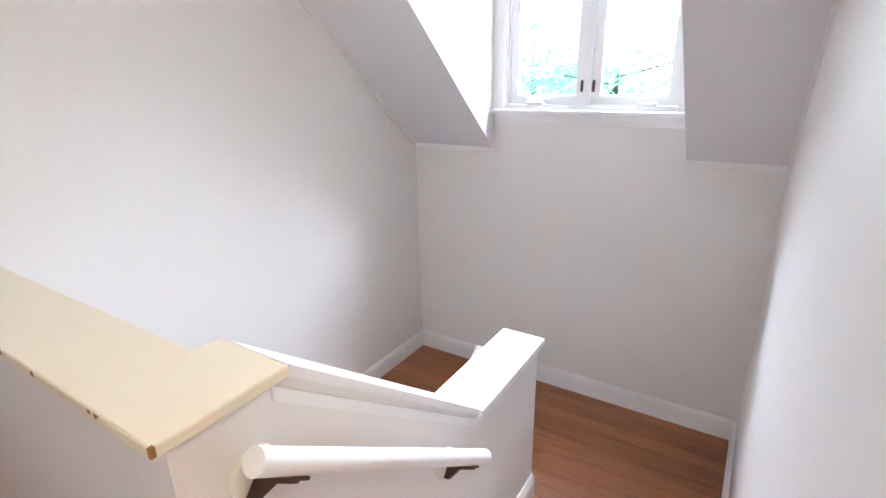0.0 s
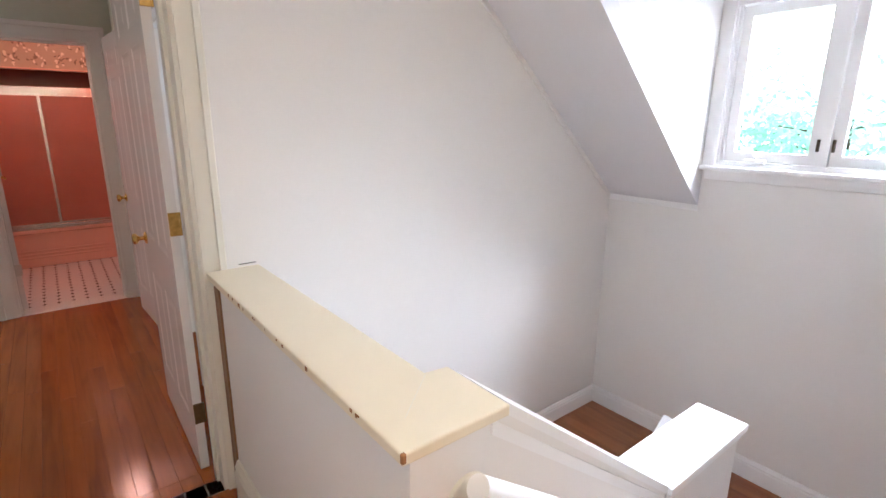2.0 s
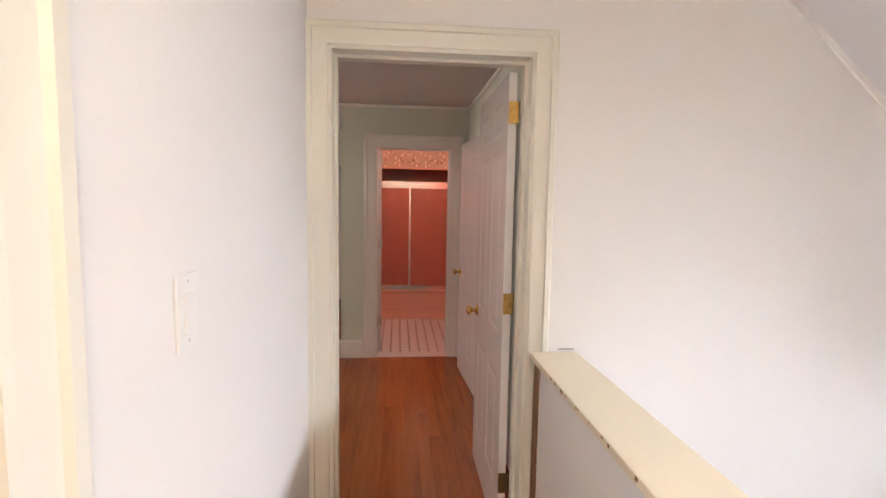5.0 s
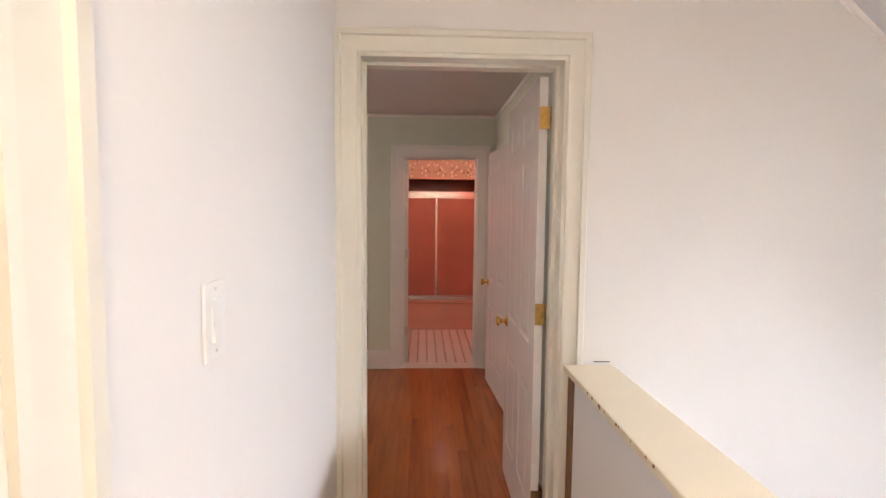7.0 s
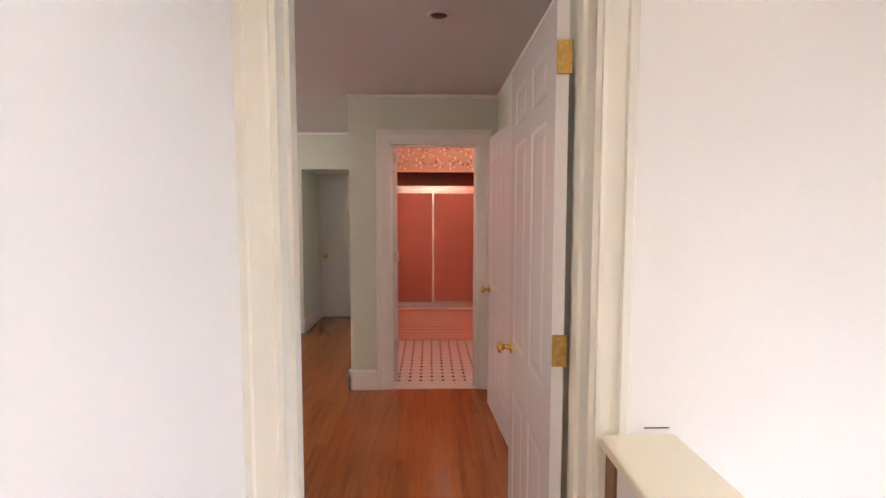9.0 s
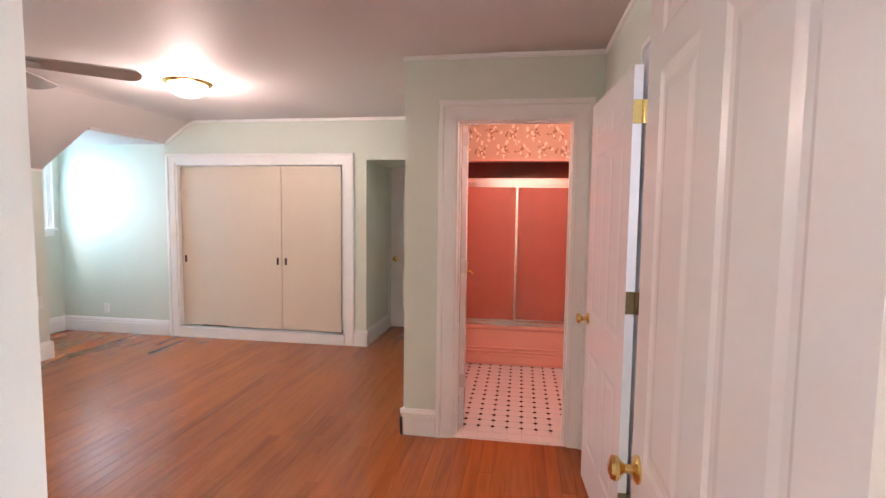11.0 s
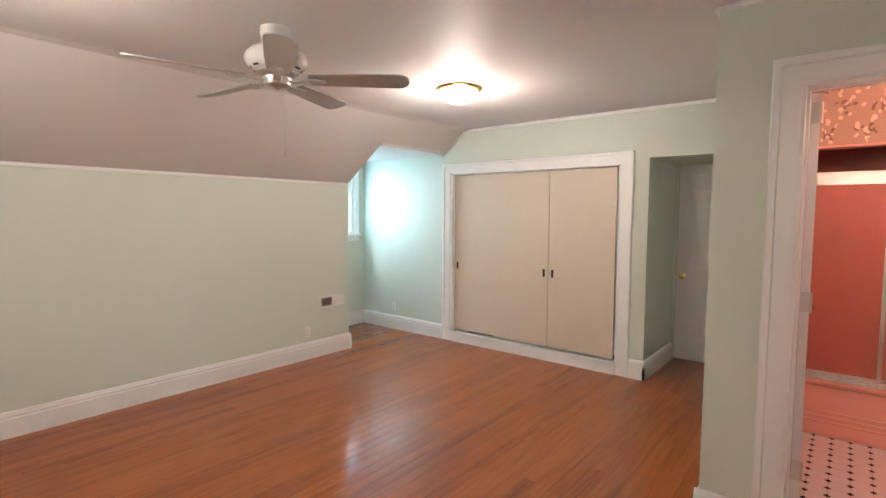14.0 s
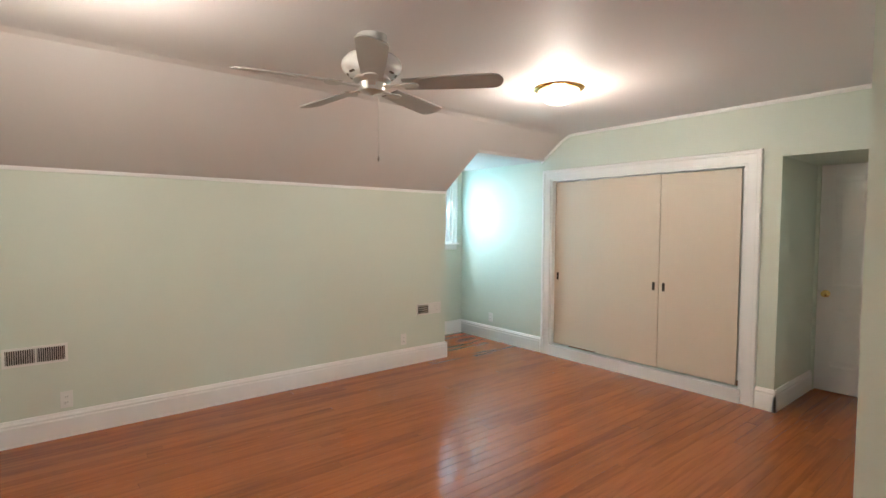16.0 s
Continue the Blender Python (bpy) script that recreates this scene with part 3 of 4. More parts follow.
# ---- bedroom: walls, ceilings ----
KX, KZ, KEND = -4.25, 1.817, 6.152
wall("wall_bedroom_right", "y", 2.43, 5.172, 0.72, 0.84, 0, RC, MINT, "pale mint painted wall with a closet door opening", ((3.285, 4.080, 0, 2.06),))
wall("wall_bath", "x", -0.498, 0.84, 5.172, 5.31, 0, RC, MINT, "pale mint painted wall with the bathroom door opening", ((-0.180, 0.562, 0, 2.06),))
wall("wall_bath_return", "y", 5.31, 8.10, -0.498, -0.41, 0, RC, MINT, "pale mint painted wall beside the bathroom")
wall("wall_closet", "x", -5.24, -0.498, 7.155, 7.26, 0, RC, MINT, "pale mint painted wall with a built-in closet", ((-3.61, -1.627, 0.108, 1.967), (-1.385, -0.500, 0, 1.999)))
wall("wall_knee", "y", 2.43, KEND, KX - 0.12, KX, 0, KZ + 0.05, MINT, "pale mint knee wall under the sloping ceiling")
wall("wall_dormer_side", "x", -5.24, KX - 0.12, KEND - 0.12, KEND, 0, RC, MINT, "pale mint dormer side wall")
wall("wall_dormer_window", "y", KEND, 7.155, -5.24, -5.12, 0, RC, MINT, "pale mint dormer wall with a window", ((6.38, 6.98, 1.22, 2.06),))
DZ = 2.182


def room_slope(z):
    return KX + (z - KZ) / 0.73


CT = room_slope(RC)
bm = bmesh.new()
prism(bm, ((KX, KZ), (CT - 0.09, RC - 0.0657), (CT - 0.03, RC - 0.022), (CT + 0.03, RC - 0.006), (CT + 0.10, RC), (CT + 0.10, RC + 0.1), (CT - 0.15, RC + 0.05), (KX - 0.12, KZ + 0.07)), 2.43, KEND)
prism(bm, ((room_slope(DZ), DZ), (CT - 0.09, RC - 0.0657), (CT - 0.03, RC - 0.022), (CT + 0.03, RC - 0.006), (CT + 0.10, RC), (CT + 0.10, RC + 0.1), (CT - 0.15, RC + 0.05)), KEND, 7.155)
structure("ceiling_slope_bedroom", bm, CEIL, "white painted sloping ceiling above the knee wall", "ceiling")
bm = bmesh.new()
prism(bm, ((KX - 0.12, KZ + 0.07), (KX, KZ + 0.002), (room_slope(DZ), DZ), (room_slope(DZ), RC), (KX - 0.12, RC)), KEND - 0.12, KEND - 0.001)
structure("wall_dormer_cheek", bm, MINT, "pale painted dormer cheek", "wall")
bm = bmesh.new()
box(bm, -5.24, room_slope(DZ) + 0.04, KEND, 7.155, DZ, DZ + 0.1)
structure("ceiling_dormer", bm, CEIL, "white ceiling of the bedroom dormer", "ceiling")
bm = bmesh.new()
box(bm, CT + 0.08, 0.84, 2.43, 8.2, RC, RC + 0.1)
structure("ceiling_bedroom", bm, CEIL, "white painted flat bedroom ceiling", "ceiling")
# mouldings
crown("x", 5.172, -1, -0.498, 0.72, RC)
crown("y", 0.72, -1, 2.43, 5.172, RC)
crown("y", -0.498, -1, 5.172, 7.155, RC)
crown("x", 7.155, -1, CT + 0.02, -0.498, RC)
crown("x", 2.43, 1, CT + 0.02, 0.72, RC)
bm = bmesh.new()
prism(bm, ((KX, KZ - 0.022), (KX + 0.012, KZ - 0.020), (KX + 0.014, KZ + 0.004), (KX, KZ)), 2.43, KEND)
structure("trim", bm, TRIM, "thin white moulding on top of the knee wall", "trim")
bm = bmesh.new()
prism(bm, ((room_slope(DZ), DZ - 0.028), (CT - 0.06, RC - 0.075), (CT + 0.03, RC - 0.032), (CT + 0.03, RC - 0.004), (CT - 0.09, RC - 0.064), (room_slope(DZ), DZ)), 7.141, 7.155)
structure("trim", bm, TRIM, "thin white moulding following the slope", "trim")
# baseboards
baseboard("y", KX, 1, 2.43, KEND)
baseboard("x", KEND, 1, -5.12, KX + 0.02)
baseboard("y", -5.12, 1, KEND, 7.155)
baseboard("x", 7.155, -1, -5.12, -3.730)
baseboard("x", 7.155, -1, -1.516, -1.385 + 0.02)
baseboard("y", -1.385, 1, 7.135, 8.05)
baseboard("y", -0.498, -1, 5.172 - 0.02, 8.05)
baseboard("x", 5.172, -1, -0.518, -0.283)
baseboard("x", 2.43, 1, KX, -0.31)
baseboard("y", 0.72, -1, 2.43, 3.19)
baseboard("y", 0.72, -1, 4.17, 5.172)
# alcove
wall("wall_alcove_left", "y", 7.26, 8.05, -1.51, -1.385, 0, 1.999, MINT, "pale mint alcove wall")
wall("wall_alcove_back", "x", -1.51, -0.41, 8.05, 8.17, 0, 2.2, MINT, "pale mint alcove back wall", ((-1.36, -0.60, 0, 2.0),))
bm = bmesh.new()
box(bm, -1.51, -0.53, 7.26, 8.05, 1.999, 2.1)
structure("ceiling_alcove", bm, MINT, "low painted alcove ceiling", "ceiling")
panel_door("door_4", pose(-0.602, 8.10, 0.012, 0, 0, 180), 0.755, 1.985, "white panelled door standing closed in the alcove", (0.25, 1.0, 1.75), kz=0.86, relief=0.3)
wall("wall_alcove_behind", "x", -1.51, -0.41, 8.18, 8.26, -0.25, 2.2, HALL, "plain wall behind the alcove door")
# closet interior shell
bm = bmesh.new()
box(bm, -3.75, -1.52, 7.80, 7.9, 0, RC)
box(bm, -3.80, -3.70, 7.26, 7.8, 0, RC)
structure("wall_closet_back", bm, HALL, "plain closet back wall", "wall")

# closet with three sliding panels
casing("x", 7.155, -1, -3.615, -1.622, 1.967, TRIM, "white moulded closet casing", w=1.12, bottom=0.0)
bm = bmesh.new()
box(bm, -3.613, -1.624, 7.131, 7.26, 0.0, 0.104)
box(bm, -3.613, -1.624, 7.127, 7.19, 0.104, 0.114)
structure("trim", bm, TRIM, "white painted closet base board and track", "trim")
jamb("x", 7.155, 7.26, -3.61, -1.627, 1.967, TRIM, "white closet jamb", bottom=0.114)


def slide(x0, x1, y, pulls, label):
    p = thing("closet_door", pose(x0, y, 0.134), label, "sliding door", "closet sliding doors")
    part("panel", softbox(0, x1 - x0, 0, 0.022, 0, 1.800, 0.002), BEIGE, p)
    for x in pulls:
        bm = softbox(x - 0.013, x + 0.013, -0.004, 0.004, 0.72, 0.80, 0.004)
        q = part("finger_pull", bm, BRONZE, p, "dark bronze recessed finger pull")
        part("recess", softbox(x - 0.008, x + 0.008, -0.0048, 0.001, 0.728, 0.792, 0.0015), DARK, q)


slide(-3.588, -2.98, 7.205, (0.045,), "beige flat sliding closet door behind the middle one")
slide(-3.020, -2.358, 7.171, (0.615,), "beige flat middle sliding closet door with a bronze pull")
slide(-2.352, -1.672, 7.171, (0.043,), "beige flat sliding closet door with a bronze pull")

# bedroom dormer window
W2 = Matrix(((0, -1, 0, -5.12), (1, 0, 0, 6.38), (0, 0, 1, 1.22), (0, 0, 0, 1)))
w2 = casement(W2, "white dormer window in the bedroom", 1, 0.60, 0.84, name="window_2", crank=False)
part("window_sill", softbox(-0.09, 0.69, -0.05, 0.02, -0.024, 0.002, 0.005), TRIM, w2)
part("apron", softbox(-0.07, 0.67, -0.018, 0.0, -0.09, -0.024, 0.004), TRIM, w2)
casing("y", -5.12, 1, 6.38, 6.98, 2.06, TRIM, "white window casing", bottom=1.223, w=0.85)

# closet door on the right wall, folded back
casing("y", 0.72, -1, 3.290, 4.075, 2.055, TRIM, "white moulded door casing", w=0.9)
jamb("y", 0.72, 0.84, 3.285, 4.080, 2.06, TRIM, "white door jamb", 0.775)
panel_door("door_3", pose(0.690, 4.070, 0.012, 0, 0, 93.6), 0.76, 2.03, "white panelled door folded back against the wall on brass hinges", (0.29, 1.115, 1.855), kz=0.90, relief=0.25, flat=True, hinge_mats=(OLDBRASS, OLDBRASS, BRASS))
bm = bmesh.new()
box(bm, 1.45, 1.55, 3.05, 4.5, 0, RC)
box(bm, 0.84, 1.45, 3.05, 3.15, 0, RC)
box(bm, 0.84, 1.45, 4.4, 4.5, 0, RC)
box(bm, 0.84, 1.55, 3.05, 4.5, RC, RC + 0.1)
structure("wall_side_closet", bm, HALL, "plain white walls of the side closet", "wall")

# ---- bathroom ----
casing("x", 5.172, -1, -0.175, 0.557, 2.055, TRIM, "white moulded bathroom door casing", w=1.12)
jamb("x", 5.172, 5.31, -0.180, 0.562, 2.06, TRIM, "white bathroom door jamb", 5.235)
panel_door("door_5", pose(-0.115, 5.325, 0.012, 0, 0, 95.5), 0.70, 2.02, "white panelled bathroom door standing open with a brass lever", (0.32, 1.10, 1.935), kz=0.99, handle="lever", hinge_mats=(STEEL, STEEL, STEEL))
wall("wall_bath_inner", "x", -0.41, 0.84, 5.31, 5.318, 0, RC, BATHWALL, "salmon painted inner bathroom wall", ((-0.180, 0.562, 0, 2.06),))
wall("wall_bath_right", "y", 5.318, 7.62, 0.84, 0.96, 0, RC, BATHWALL, "salmon painted bathroom wall")
wall("wall_bath_left", "y", 5.318, 7.62, -0.418, -0.41 + 0.002, 0, RC, BATHWALL, "salmon painted bathroom wall behind the door")
wall("wall_shower_back", "x", -0.41, 0.84, 7.55, 7.67, 0, RC, REDTILE, "dark red tiled shower wall")
wall("wall_shower_header", "x", -0.408, 0.84, 6.76, 6.86, 1.955, RC, PAPER, "floral papered header above the shower")
bm = bmesh.new()
box(bm, -0.408, 0.84, 6.745, 6.875, 1.942, 1.956)
structure("trim", bm, BATHWALL, "salmon trim under the papered header", "trim")
bm = bmesh.new()
box(bm, 0.778, 0.84, 6.745, 6.86, 0.0, 1.955)
ret = structure("trim", bm, BATHWALL, "salmon return with a tiled lower part beside the shower", "trim")
part("base_tile", softbox(0.774, 0.838, 6.735, 6.7445, 0.002, 0.105, 0.002, 1), REDTILE, ret, "dark red base tile")
for i in range(10):
    part("tile", softbox(0.774, 0.838, 6.736, 6.7445, 0.108 + 0.110 * i, 0.215 + 0.110 * i, 0.002, 1), TUB, ret)
part("tile_cap", softbox(0.770, 0.838, 6.728, 6.7445, 1.210, 1.245, 0.006), TUB, ret)
# printed sprays on the papered header: pale hanging flowers over brown leaves
rp = random.Random(11)
header = bpy.data.objects["wall_shower_header"]


def print_mesh(name, dots, mat):
    b = bmesh.new()
    for x, z, rx, rz, tilt in dots:
        c, q = math.cos(tilt), math.sin(tilt)
        ring = [(rx * math.cos(k * math.pi / 4), rz * math.sin(k * math.pi / 4)) for k in range(8)]
        b.faces.new([b.verts.new((x + u * c - v * q, 0, z + u * q + v * c)) for u, v in ring])
    return mesh_of(name, b, mat)


sprays = []
for k in range(4):
    pale = [(rp.gauss(0, 0.022), -0.045 + 0.013 * i, rp.uniform(0.004, 0.011), rp.uniform(0.007, 0.014), rp.uniform(-0.8, 0.8)) for i in range(9)]
    leaf = [(rp.gauss(-0.004, 0.024), rp.gauss(0.002, 0.014), rp.uniform(0.004, 0.008), rp.uniform(0.009, 0.016), rp.uniform(-1.4, 1.4)) for i in range(8)]
    sprays.append((print_mesh("pale_flower", pale, PETAL), print_mesh("brown_leaf", leaf, SPRIG)))
for row in range(3):
    for col in range(7):
        x, z = -0.33 + 0.19 * col + (0.095 if row % 2 else 0), 2.04 + 0.155 * row
        if x > 0.80:
            continue
        for me, y in zip(sprays[(row + 3 * col) % 4], (6.7585, 6.7590)):
            o = new(me.name, me)
            o.parent, o.location = header, (x + rp.uniform(-0.012, 0.012), y, z)
            o.scale = (1.35, 1.0, 1.35)

tub = thing("bathtub", pose(-0.405, 6.785, 0), "salmon enamelled bathtub with a ribbed front", "bathtub")
bm = bmesh.new()
prism(bm, ((0.0, 0.0), (0.0, 0.02), (0.012, 0.10), (0.012, 0.338), (-0.012, 0.348), (-0.018, 0.368), (-0.010, 0.385), (0.02, 0.390), (0.08, 0.390), (0.12, 0.34), (0.16, 0.12), (0.58, 0.10), (0.64, 0.34), (0.68, 0.390), (0.75, 0.390), (0.75, 0)), 0.002, 1.178, swap=True)
part("tub_body", bm, TUB, tub)
for z in (0.085, 0.120, 0.155):
    part("rib", softbox(0.04, 1.00, 0.001, 0.016, z, z + 0.016, 0.006), TUB, tub)
sd = thing("shower_screen", pose(-0.405, 6.80, 0.391), "chrome framed sliding shower doors with frosted red-tinted glass", "shower screen")
bm = bmesh.new()
box(bm, 0, 1.18, -0.03, 0.03, 1.335, 1.385), box(bm, 0, 1.18, -0.035, 0.035, 1.385, 1.393)
part("top_rail", bm, CHROME, sd)
bm = bmesh.new()
box(bm, 0, 1.18, -0.035, 0.03, 0.0, 0.016), box(bm, 0, 1.18, -0.035, -0.027, 0.016, 0.034)
part("bottom_rail", bm, CHROME, sd)
for x in (0.0, 1.155):
    part("side_rail", softbox(x, x + 0.025, -0.028, 0.028, 0.016, 1.335, 0.002), CHROME, sd)
for x0, x1, y in ((0.03, 0.615, -0.012), (0.574, 1.15, 0.014)):
    bm = bmesh.new()
    box(bm, x0, x0 + 0.022, y - 0.010, y + 0.010, 0.034, 1.335), box(bm, x1 - 0.022, x1, y - 0.010, y + 0.010, 0.034, 1.335)
    box(bm, x0 + 0.022, x1 - 0.022, y - 0.010, y + 0.010, 0.034, 0.055), box(bm, x0 + 0.022, x1 - 0.022, y - 0.010, y + 0.010, 1.31, 1.335)
    fr = part("door_frame", bm, CHROME, sd)
    bm = bmesh.new()
    box(bm, x0 + 0.02, x1 - 0.02, y - 0.003, y + 0.003, 0.05, 1.315)
    part("pane", bm, FROST, fr, "frosted red-tinted pane")
bm = bmesh.new()
tube(bm, (0.10, -0.045, 1.345), (0.22, -0.045, 1.345), 0.008, 10)
part("towel_bar", bm, CHROME, sd)


# ---- bedroom things ----
def dome_light(m, label, lit):
    o = thing("ceiling_light", m, label, "ceiling light", "flush ceiling lights")
    bm = bmesh.new()
    lathe(bm, ((0.178, 0.0), (0.181, -0.006), (0.172, -0.014), (0.160, -0.018), (0.150, -0.022), (0.140, -0.022), (0.140, 0.0)), 40)
    part("rim", bm, BRASS, o, "brass rim", smooth=True)
    bm = bmesh.new()
    lathe(bm, ((0.146, -0.018), (0.134, -0.055), (0.108, -0.085), (0.075, -0.103), (0.035, -0.113), (0.006, -0.115)), 40)
    g = part("glass_dome", bm, DOME, o, "glowing frosted glass dome", smooth=True)
    g.visible_shadow = False
    return o


dome_light(pose(-2.325, 5.617, RC), "lit frosted glass dome light with a brass rim on the ceiling", True)
dome_light(pose(-2.36, 2.80, RC), "lit frosted glass dome light with a brass rim on the ceiling", True)
dome_light(pose(0.22, -0.30, HC), "lit frosted glass dome light on the hall ceiling", True)
# recessed ceiling fitting in the passage
rec = thing("recessed_light", pose(0.205, 3.53, RC), "unlit small recessed ceiling light with a dark opening", "ceiling light")
bm = bmesh.new()
lathe(bm, ((0.062, 0.0), (0.060, -0.006), (0.046, -0.008), (0.043, -0.002), (0.042, -0.0015)), 28)
part("trim_ring", bm, CEIL, rec, smooth=True)
bm = bmesh.new()
lathe(bm, ((0.041, -0.0014), (0.036, -0.006), (0.020, -0.009), (0.004, -0.010)), 24)
part("bulb_well", bm, BRONZE, rec, "dark bulb well", smooth=True)

fan = thing("ceiling_fan", pose(-2.325, 4.07, RC - 0.028, 0, 0, 41), "white five-blade ceiling fan with pull chain", "ceiling fan")
bm = bmesh.new()
lathe(bm, ((0.078, 0.028), (0.080, -0.006), (0.070, -0.030), (0.074, -0.036), (0.066, -0.052), (0.040, -0.064)), 32)
part("canopy", bm, FANWHITE, fan, smooth=True)
bm = bmesh.new()
lathe(bm, ((0.036, -0.060), (0.080, -0.066), (0.128, -0.082), (0.152, -0.108), (0.157, -0.132), (0.148, -0.158), (0.122, -0.178), (0.092, -0.186), (0.084, -0.196)), 44)
part("motor", bm, FANWHITE, fan, smooth=True)
for i in range(10):
    a = 2 * math.pi * (i + 0.5) / 10
    bm = softbox(-0.002, 0.003, -0.020, 0.020, -0.006, 0.006, 0.002, 1)
    part("vent_slot", bm, BRONZE, fan, m=pose(0.124 * math.cos(a), 0.124 * math.sin(a), -0.1765, 0, 50, math.degrees(a)))
bm = bmesh.new()
lathe(bm, ((0.060, -0.190), (0.096, -0.196), (0.100, -0.204), (0.094, -0.212), (0.074, -0.220), (0.072, -0.238), (0.064, -0.258), (0.044, -0.268), (0.016, -0.272), (0.006, -0.280)), 36)
part("switch_housing", bm, STEEL, fan, "satin nickel switch housing", smooth=True)
for i in range(5):
    turn = pose(0, 0, -0.243, 0, 0, 72 * i)
    bm = bmesh.new()
    prism(bm, ((0.065, 0.0), (0.16, 0.006), (0.20, 0.010), (0.20, 0.016), (0.16, 0.012), (0.065, 0.008)), -0.018, 0.018)
    lathe(bm, ((0.045, 0.004), (0.045, 0.010)), 20, "z", (0.205, 0, 0))
    ir = part("blade_iron", bm, FANWHITE, fan, m=turn)
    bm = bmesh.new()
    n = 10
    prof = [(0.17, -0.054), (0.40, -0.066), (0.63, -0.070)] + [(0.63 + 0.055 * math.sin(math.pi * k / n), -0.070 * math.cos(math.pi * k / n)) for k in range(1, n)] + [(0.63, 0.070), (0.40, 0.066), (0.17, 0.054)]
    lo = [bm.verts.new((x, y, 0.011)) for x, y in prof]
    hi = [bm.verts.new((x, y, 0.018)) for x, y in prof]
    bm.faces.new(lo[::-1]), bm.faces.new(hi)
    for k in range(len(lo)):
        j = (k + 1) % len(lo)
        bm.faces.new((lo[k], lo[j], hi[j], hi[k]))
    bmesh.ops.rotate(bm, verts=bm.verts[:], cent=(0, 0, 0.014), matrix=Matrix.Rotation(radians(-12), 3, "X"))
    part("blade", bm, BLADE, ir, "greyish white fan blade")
bm = bmesh.new()
tube(bm, (0.03, 0.02, -0.28), (0.03, 0.02, -0.60), 0.0016, 6)
lathe(bm, ((0.002, 0.012), (0.007, 0.0), (0.005, -0.014), (0.001, -0.018)), 12, "z", (0.03, 0.02, -0.605))
part("pull_chain", bm, STEEL, fan)


def wall_vent(y0, y1, z0, z1, label, half_open):
    v = thing("wall_vent", pose(KX, (y0 + y1) / 2, z0), label, "air vent", "wall vents")
    w, h = (y1 - y0) / 2, z1 - z0
    bm = bmesh.new()
    e = 0.016
    box(bm, 0, 0.008, -w, w, 0, e), box(bm, 0, 0.008, -w, w, h - e, h)
    box(bm, 0, 0.008, -w, -w + e, e, h - e), box(bm, 0, 0.008, w - e, w, e, h - e), box(bm, 0, 0.008, -0.006, 0.006, e, h - e)
    part("frame", bm, PLASTIC, v)
    bm = bmesh.new()
    box(bm, 0.0005, 0.0015, -w + e, w - e, e, h - e)
    part("backing", bm, DARK, v)
    cells = ((-w + e, -0.006), (0.006, w - e))
    for k, (a, b) in enumerate(cells):
        if half_open:
            n = 4
            for i in range(n):
                z = e + (h - 2 * e) * (i + 0.5) / n
                bm = bmesh.new()
                s = 0.5 if k == 0 else 0.95
                box(bm, 0.002, 0.006, a, b, z - (h - 2 * e) / n * s / 2, z + (h - 2 * e) / n * s / 2)
                part("slat", bm, PLASTIC if k else STEEL, v)
        else:
            n = 13
            for i in range(n):
                y = a + (b - a) * (i + 0.5) / n
                bm = bmesh.new()
                box(bm, 0.002, 0.006, y - 0.0028, y + 0.0028, e, h - e)
                part("slat", bm, STEEL, v)
    return v


wall_vent(5.765, 6.085, 0.503, 0.622, "white wall register with one side closed", True)
wall_vent(2.49, 2.83, 0.520, 0.645, "white wall register with upright dark grille slats", False)


def outlet(m, label="white wall outlet with a cover plate"):
    o = thing("wall_outlet", m, label, "outlet", "wall outlets")
    part("plate", softbox(0, 0.005, -0.035, 0.035, -0.057, 0.057, 0.002), PLASTIC, o)
    for z in (-0.02, 0.02):
        s = part("socket", softbox(0.004, 0.008, -0.016, 0.016, z - 0.014, z + 0.014, 0.003), PLASTIC, o)
        for y in (-0.006, 0.006):
            part("slot", softbox(0.0075, 0.0085, y - 0.001, y + 0.001, z - 0.005, z + 0.006, 0.0003, 1), DARK, s)


outlet(pose(KX, 2.815, 0.255))
outlet(pose(KX, 5.60, 0.275))
outlet(pose(-4.55, 7.155, 0.285, 0, 0, -90))

# ---- outside: ground, trees ----
bm = bmesh.new()
bmesh.ops.create_grid(bm, x_segments=8, y_segments=8, size=600)
placed(bm, Matrix.Translation((0, 0, -3.4)))
structure("ground", bm, GRASS, "green lawn around the house", "ground")


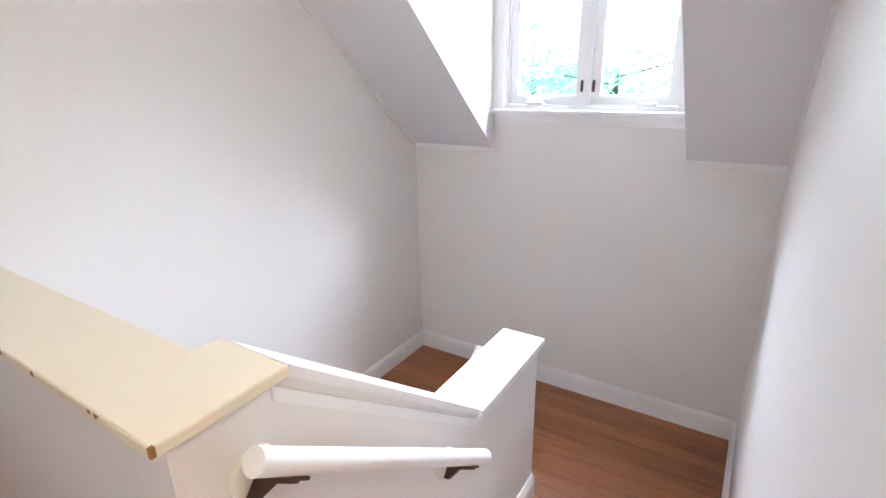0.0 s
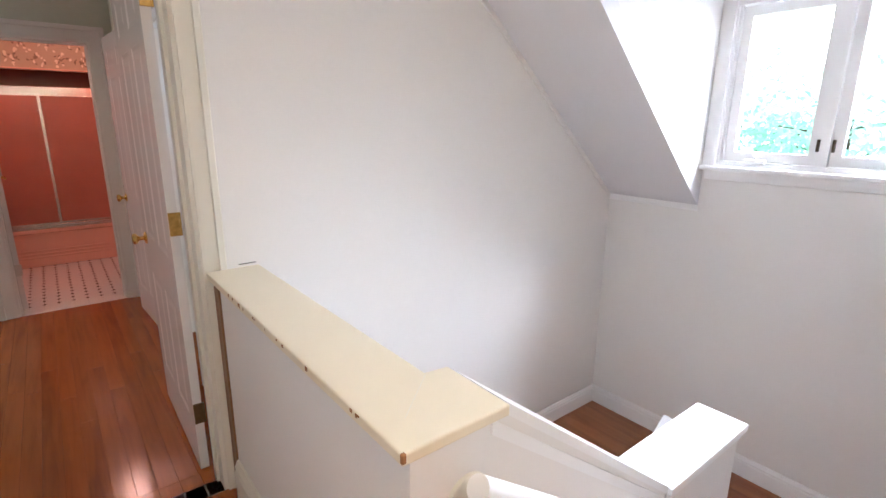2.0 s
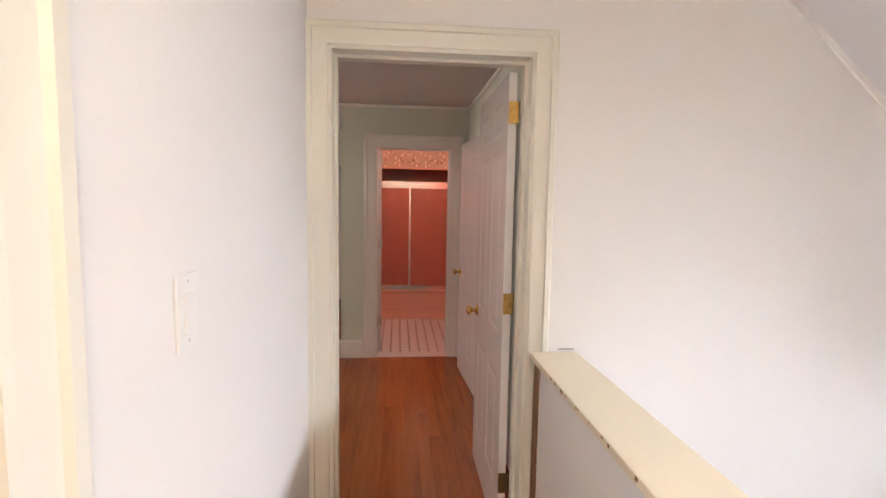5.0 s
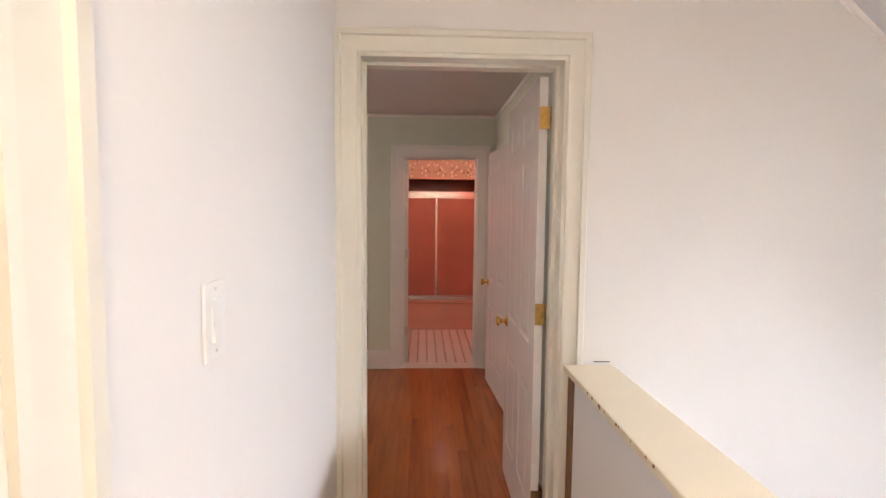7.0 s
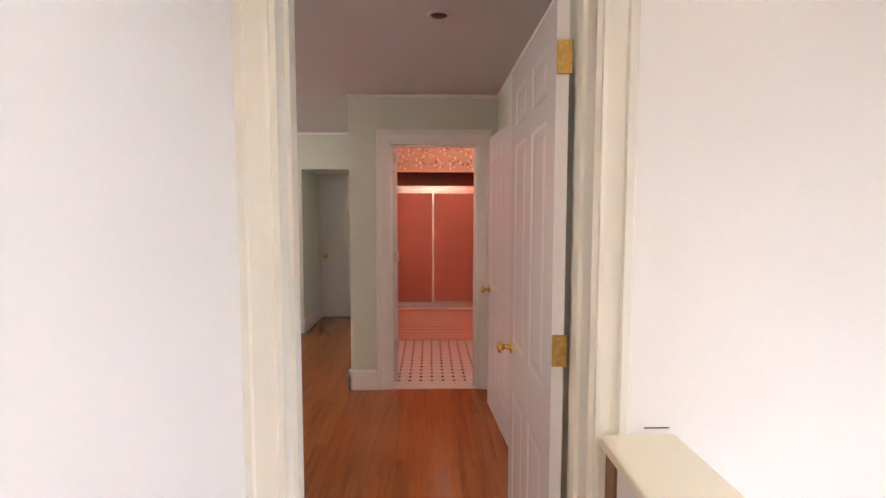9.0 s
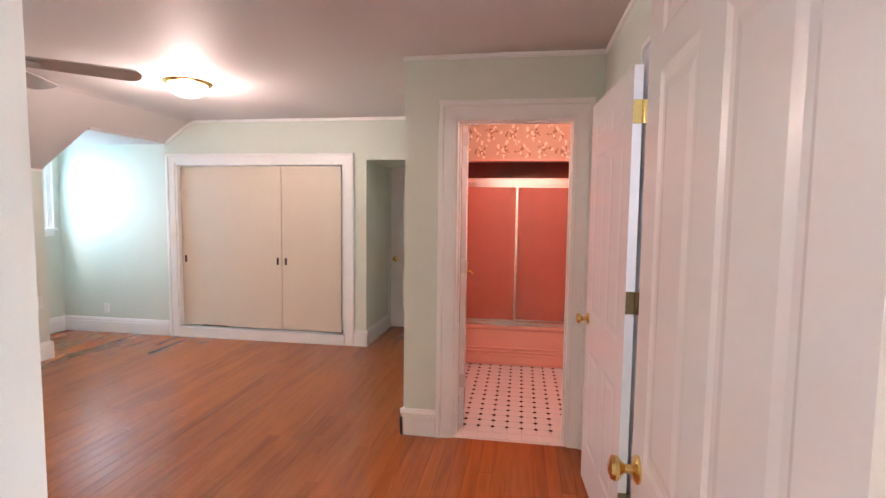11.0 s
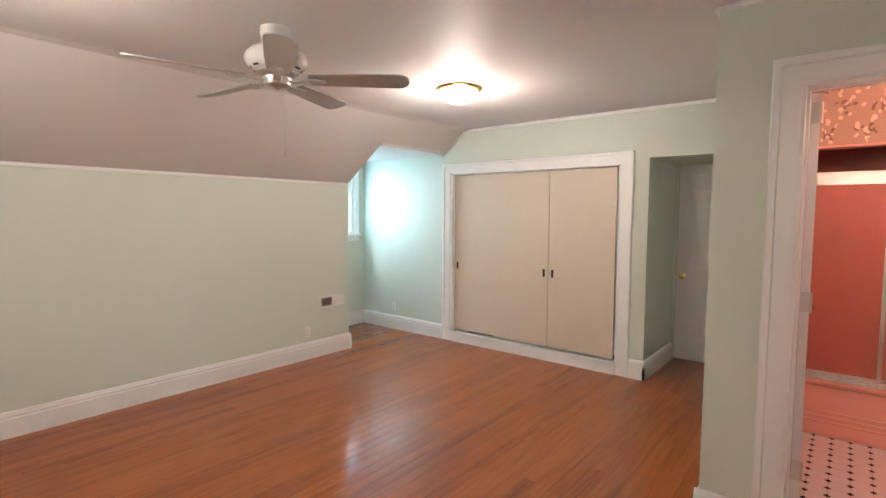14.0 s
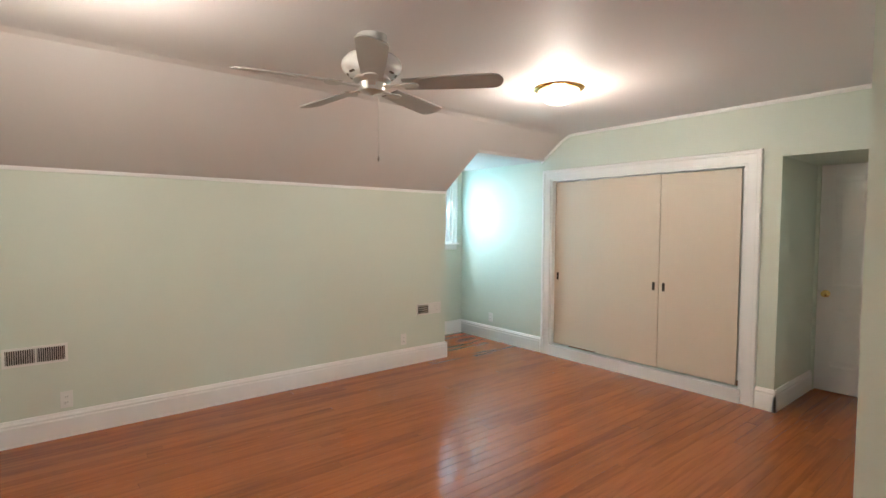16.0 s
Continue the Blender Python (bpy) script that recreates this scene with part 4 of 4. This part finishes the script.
def tree(x, y, h, seed):
    rnd = random.Random(seed)
    t = thing("tree", pose(x, y, -3.4), "leafy green broadleaf tree outside the window", "tree", "garden trees")
    bm = bmesh.new()
    lathe(bm, [(0.22 * (1 - 0.75 * k / 6) + (0.12 if k == 0 else 0), h * 0.8 * k / 6) for k in range(7)], 12)
    ends = []
    for k in range(14):
        z = h * rnd.uniform(0.25, 0.8)
        a = rnd.uniform(0, 6.283)
        ln = h * rnd.uniform(0.16, 0.34)
        e = Vector((ln * math.cos(a), ln * math.sin(a), z + ln * rnd.uniform(0.1, 0.7)))
        tube(bm, (0, 0, z), e, 0.018, 6)
        ends += [e, e * 0.75 + Vector((0, 0, z * 0.25))]
    part("trunk", bm, BARK, t)
    verts, faces = [], []
    for _ in range(4200):
        c = rnd.choice(ends)
        p = c + Vector((rnd.gauss(0, 0.55), rnd.gauss(0, 0.55), rnd.gauss(0, 0.5)))
        s = rnd.uniform(0.06, 0.12)
        q = Euler((rnd.uniform(-1, 1), rnd.uniform(-1, 1), rnd.uniform(0, 6.28))).to_matrix()
        b = len(verts)
        for u, v, w in ((-1, 0, 0), (-0.2, -0.5, 0.1), (1, 0, -0.1), (-0.2, 0.5, 0.1)):
            verts.append(p + q @ Vector((u * s, v * s, w * s)))
        faces.append((b, b + 1, b + 2, b + 3))
    me = bpy.data.meshes.new("crown")
    me.from_pydata(verts, [], faces)
    me.materials.append(LEAF)
    c = new("crown", me)
    c.parent = t


for x in (26, -26):
    bm = bmesh.new()
    box(bm, x, x + 0.1, -22, 30, -3.39, 22)
    structure("backdrop", bm, HAZE, "bright overcast sky beyond the garden", "sky")
tree(11.5, 7.6, 7.5, 1)
tree(11.5, -1.0, 7.0, 2)
tree(12.5, 3.3, 6.2, 5)
tree(13.5, 5.7, 6.0, 6)
tree(15.0, 9.2, 9.0, 3)
tree(-13.0, 8.5, 7.5, 4)

# ---- floors: boards and tiles ----
BOARD = bmesh.new()
vv = [(0, 0, -0.012), (1, 0, -0.012), (1, 1, -0.012), (0, 1, -0.012), (0, 0, -0.0006), (1, 0, -0.0006), (1, 1, -0.0006), (0, 1, -0.0006), (0.02, 0.002, 0), (0.98, 0.002, 0), (0.98, 0.998, 0), (0.02, 0.998, 0)]
bv = [BOARD.verts.new(c) for c in vv]
for i in range(4):
    j = (i + 1) % 4
    BOARD.faces.new((bv[i], bv[j], bv[4 + j], bv[4 + i]))
    BOARD.faces.new((bv[4 + i], bv[4 + j], bv[8 + j], bv[8 + i]))
BOARD.faces.new(bv[8:12])
BOARD_ME = mesh_of("board", BOARD, FLOOR)
BOARD_ST = BOARD_ME.copy()
BOARD_ST.materials[0] = STAIRWOOD


def boards(parent, me, x0, x1, y0, y1, z, width, lo, hi, rnd):
    n = max(1, round((x1 - x0) / width))
    w = (x1 - x0) / n
    for i in range(n):
        y = y0 - rnd.uniform(0, lo)
        while y < y1 - 0.02:
            ln = rnd.uniform(lo, hi)
            a, b = max(y, y0), min(y + ln, y1)
            if y1 - b < 0.15:
                b = y1
            if b - a > 0.02:
                o = new("board", me)
                o.parent = parent
                o.location = (x0 + i * w + 0.0004, a + 0.0004, z)
                o.scale = (w - 0.0008, b - a - 0.0008, 1)
            y = b if b == y1 else y + ln


rnd = random.Random(7)
bm = bmesh.new()
box(bm, -0.41, 0.604, -1.9, 2.26, -0.25, -0.013)
box(bm, 0.604, 0.85, -0.0, 0.955, -0.25, -0.013)
fh = structure("floor_hall", bm, FLOOR, "reddish brown varnished wooden strip floor of the hall", "floor")
boards(fh, BOARD_ME, -0.29, 0.604, -1.9, 2.26, 0.0, 0.082, 0.8, 2.2, rnd)
boards(fh, BOARD_ME, 0.604, 0.85, 0.13, 0.955, 0.0, 0.082, 0.8, 2.2, rnd)
bm = bmesh.new()
box(bm, -5.24, 0.84, 2.26, 5.31, -0.25, -0.013)
box(bm, -5.24, -0.41, 5.31, 8.17, -0.25, -0.013)
fb = structure("floor", bm, FLOOR, "glossy reddish brown varnished strip floor of the bedroom", "floor")
boards(fb, BOARD_ME, -0.22, 0.576, 2.26, 2.43, 0.0, 0.082, 2, 3, rnd)
boards(fb, BOARD_ME, -0.498, 0.72, 2.43, 5.172, 0.0, 0.078, 0.9, 2.4, rnd)
boards(fb, BOARD_ME, KX, -0.498, 2.43, 7.155, 0.0, 0.078, 0.9, 2.6, rnd)
boards(fb, BOARD_ME, -5.12, KX, KEND, 7.155, 0.0, 0.078, 0.9, 2.4, rnd)
boards(fb, BOARD_ME, -1.385, -0.498, 7.155, 8.05, 0.0, 0.078, 0.9, 2.4, rnd)
fl = bpy.data.objects["floor_landing"]
boards(fl, BOARD_ST, 1.31, 1.62, 0.13, 0.955, LAND, 0.082, 0.8, 2.0, rnd)
boards(fl, BOARD_ST, 1.62, 2.170, 0.13, 0.955, LAND, 0.082, 0.8, 2.0, rnd)
boards(fl, BOARD_ST, 1.62, 2.170, 1.112, 2.26, LAND, 0.082, 0.8, 2.0, rnd)
boards(fl, BOARD_ST, 2.170, 3.13, 0.13, 2.26, LAND, 0.082, 0.8, 2.0, rnd)
# bathroom tiles: clipped-corner white tiles with black dots
bm = bmesh.new()
box(bm, -0.41, 0.96, 5.31, 7.67, -0.25, -0.002)
ft = structure("floor_bath", bm, GROUT, "white clipped-corner floor tiles with small black diamond dots", "floor")
bm = bmesh.new()
box(bm, -0.178, 0.560, 5.172, 5.33, -0.25, -0.0015)
structure("trim", bm, WHITETILE, "pale tiled bathroom threshold", "threshold")
P, C = 0.098, 0.017


def tile_mesh(name, outline, mat):
    b = bmesh.new()
    lo = [b.verts.new((x, y, -0.003)) for x, y in outline]
    hi = [b.verts.new((x * 0.985, y * 0.985, 0.0)) for x, y in outline]
    b.faces.new(hi)
    for i in range(len(lo)):
        j = (i + 1) % len(lo)
        b.faces.new((lo[i], lo[j], hi[j], hi[i]))
    return mesh_of(name, b, mat)


hw = P / 2 - 0.001
OCT = tile_mesh("tile", ((-hw + C, -hw), (hw - C, -hw), (hw, -hw + C), (hw, hw - C), (hw - C, hw), (-hw + C, hw), (-hw, hw - C), (-hw, -hw + C)), WHITETILE)
DOT = tile_mesh("dot_tile", ((-C + 0.001, 0), (0, -C + 0.001), (C - 0.001, 0), (0, C - 0.001)), BLACKTILE)
for i in range(13):
    for j in range(17):
        x, y = -0.36 + i * P, 5.24 + j * P
        if y > 6.80 or (y < 5.33 and not -0.18 < x < 0.49):
            continue
        for me, dx in ((OCT, 0), (DOT, P / 2)):
            if dx and y < 5.30:
                continue
            o = new("tile" if me is OCT else "dot_tile", me)
            o.parent, o.location = ft, (x + dx, y + dx, 0.0005)
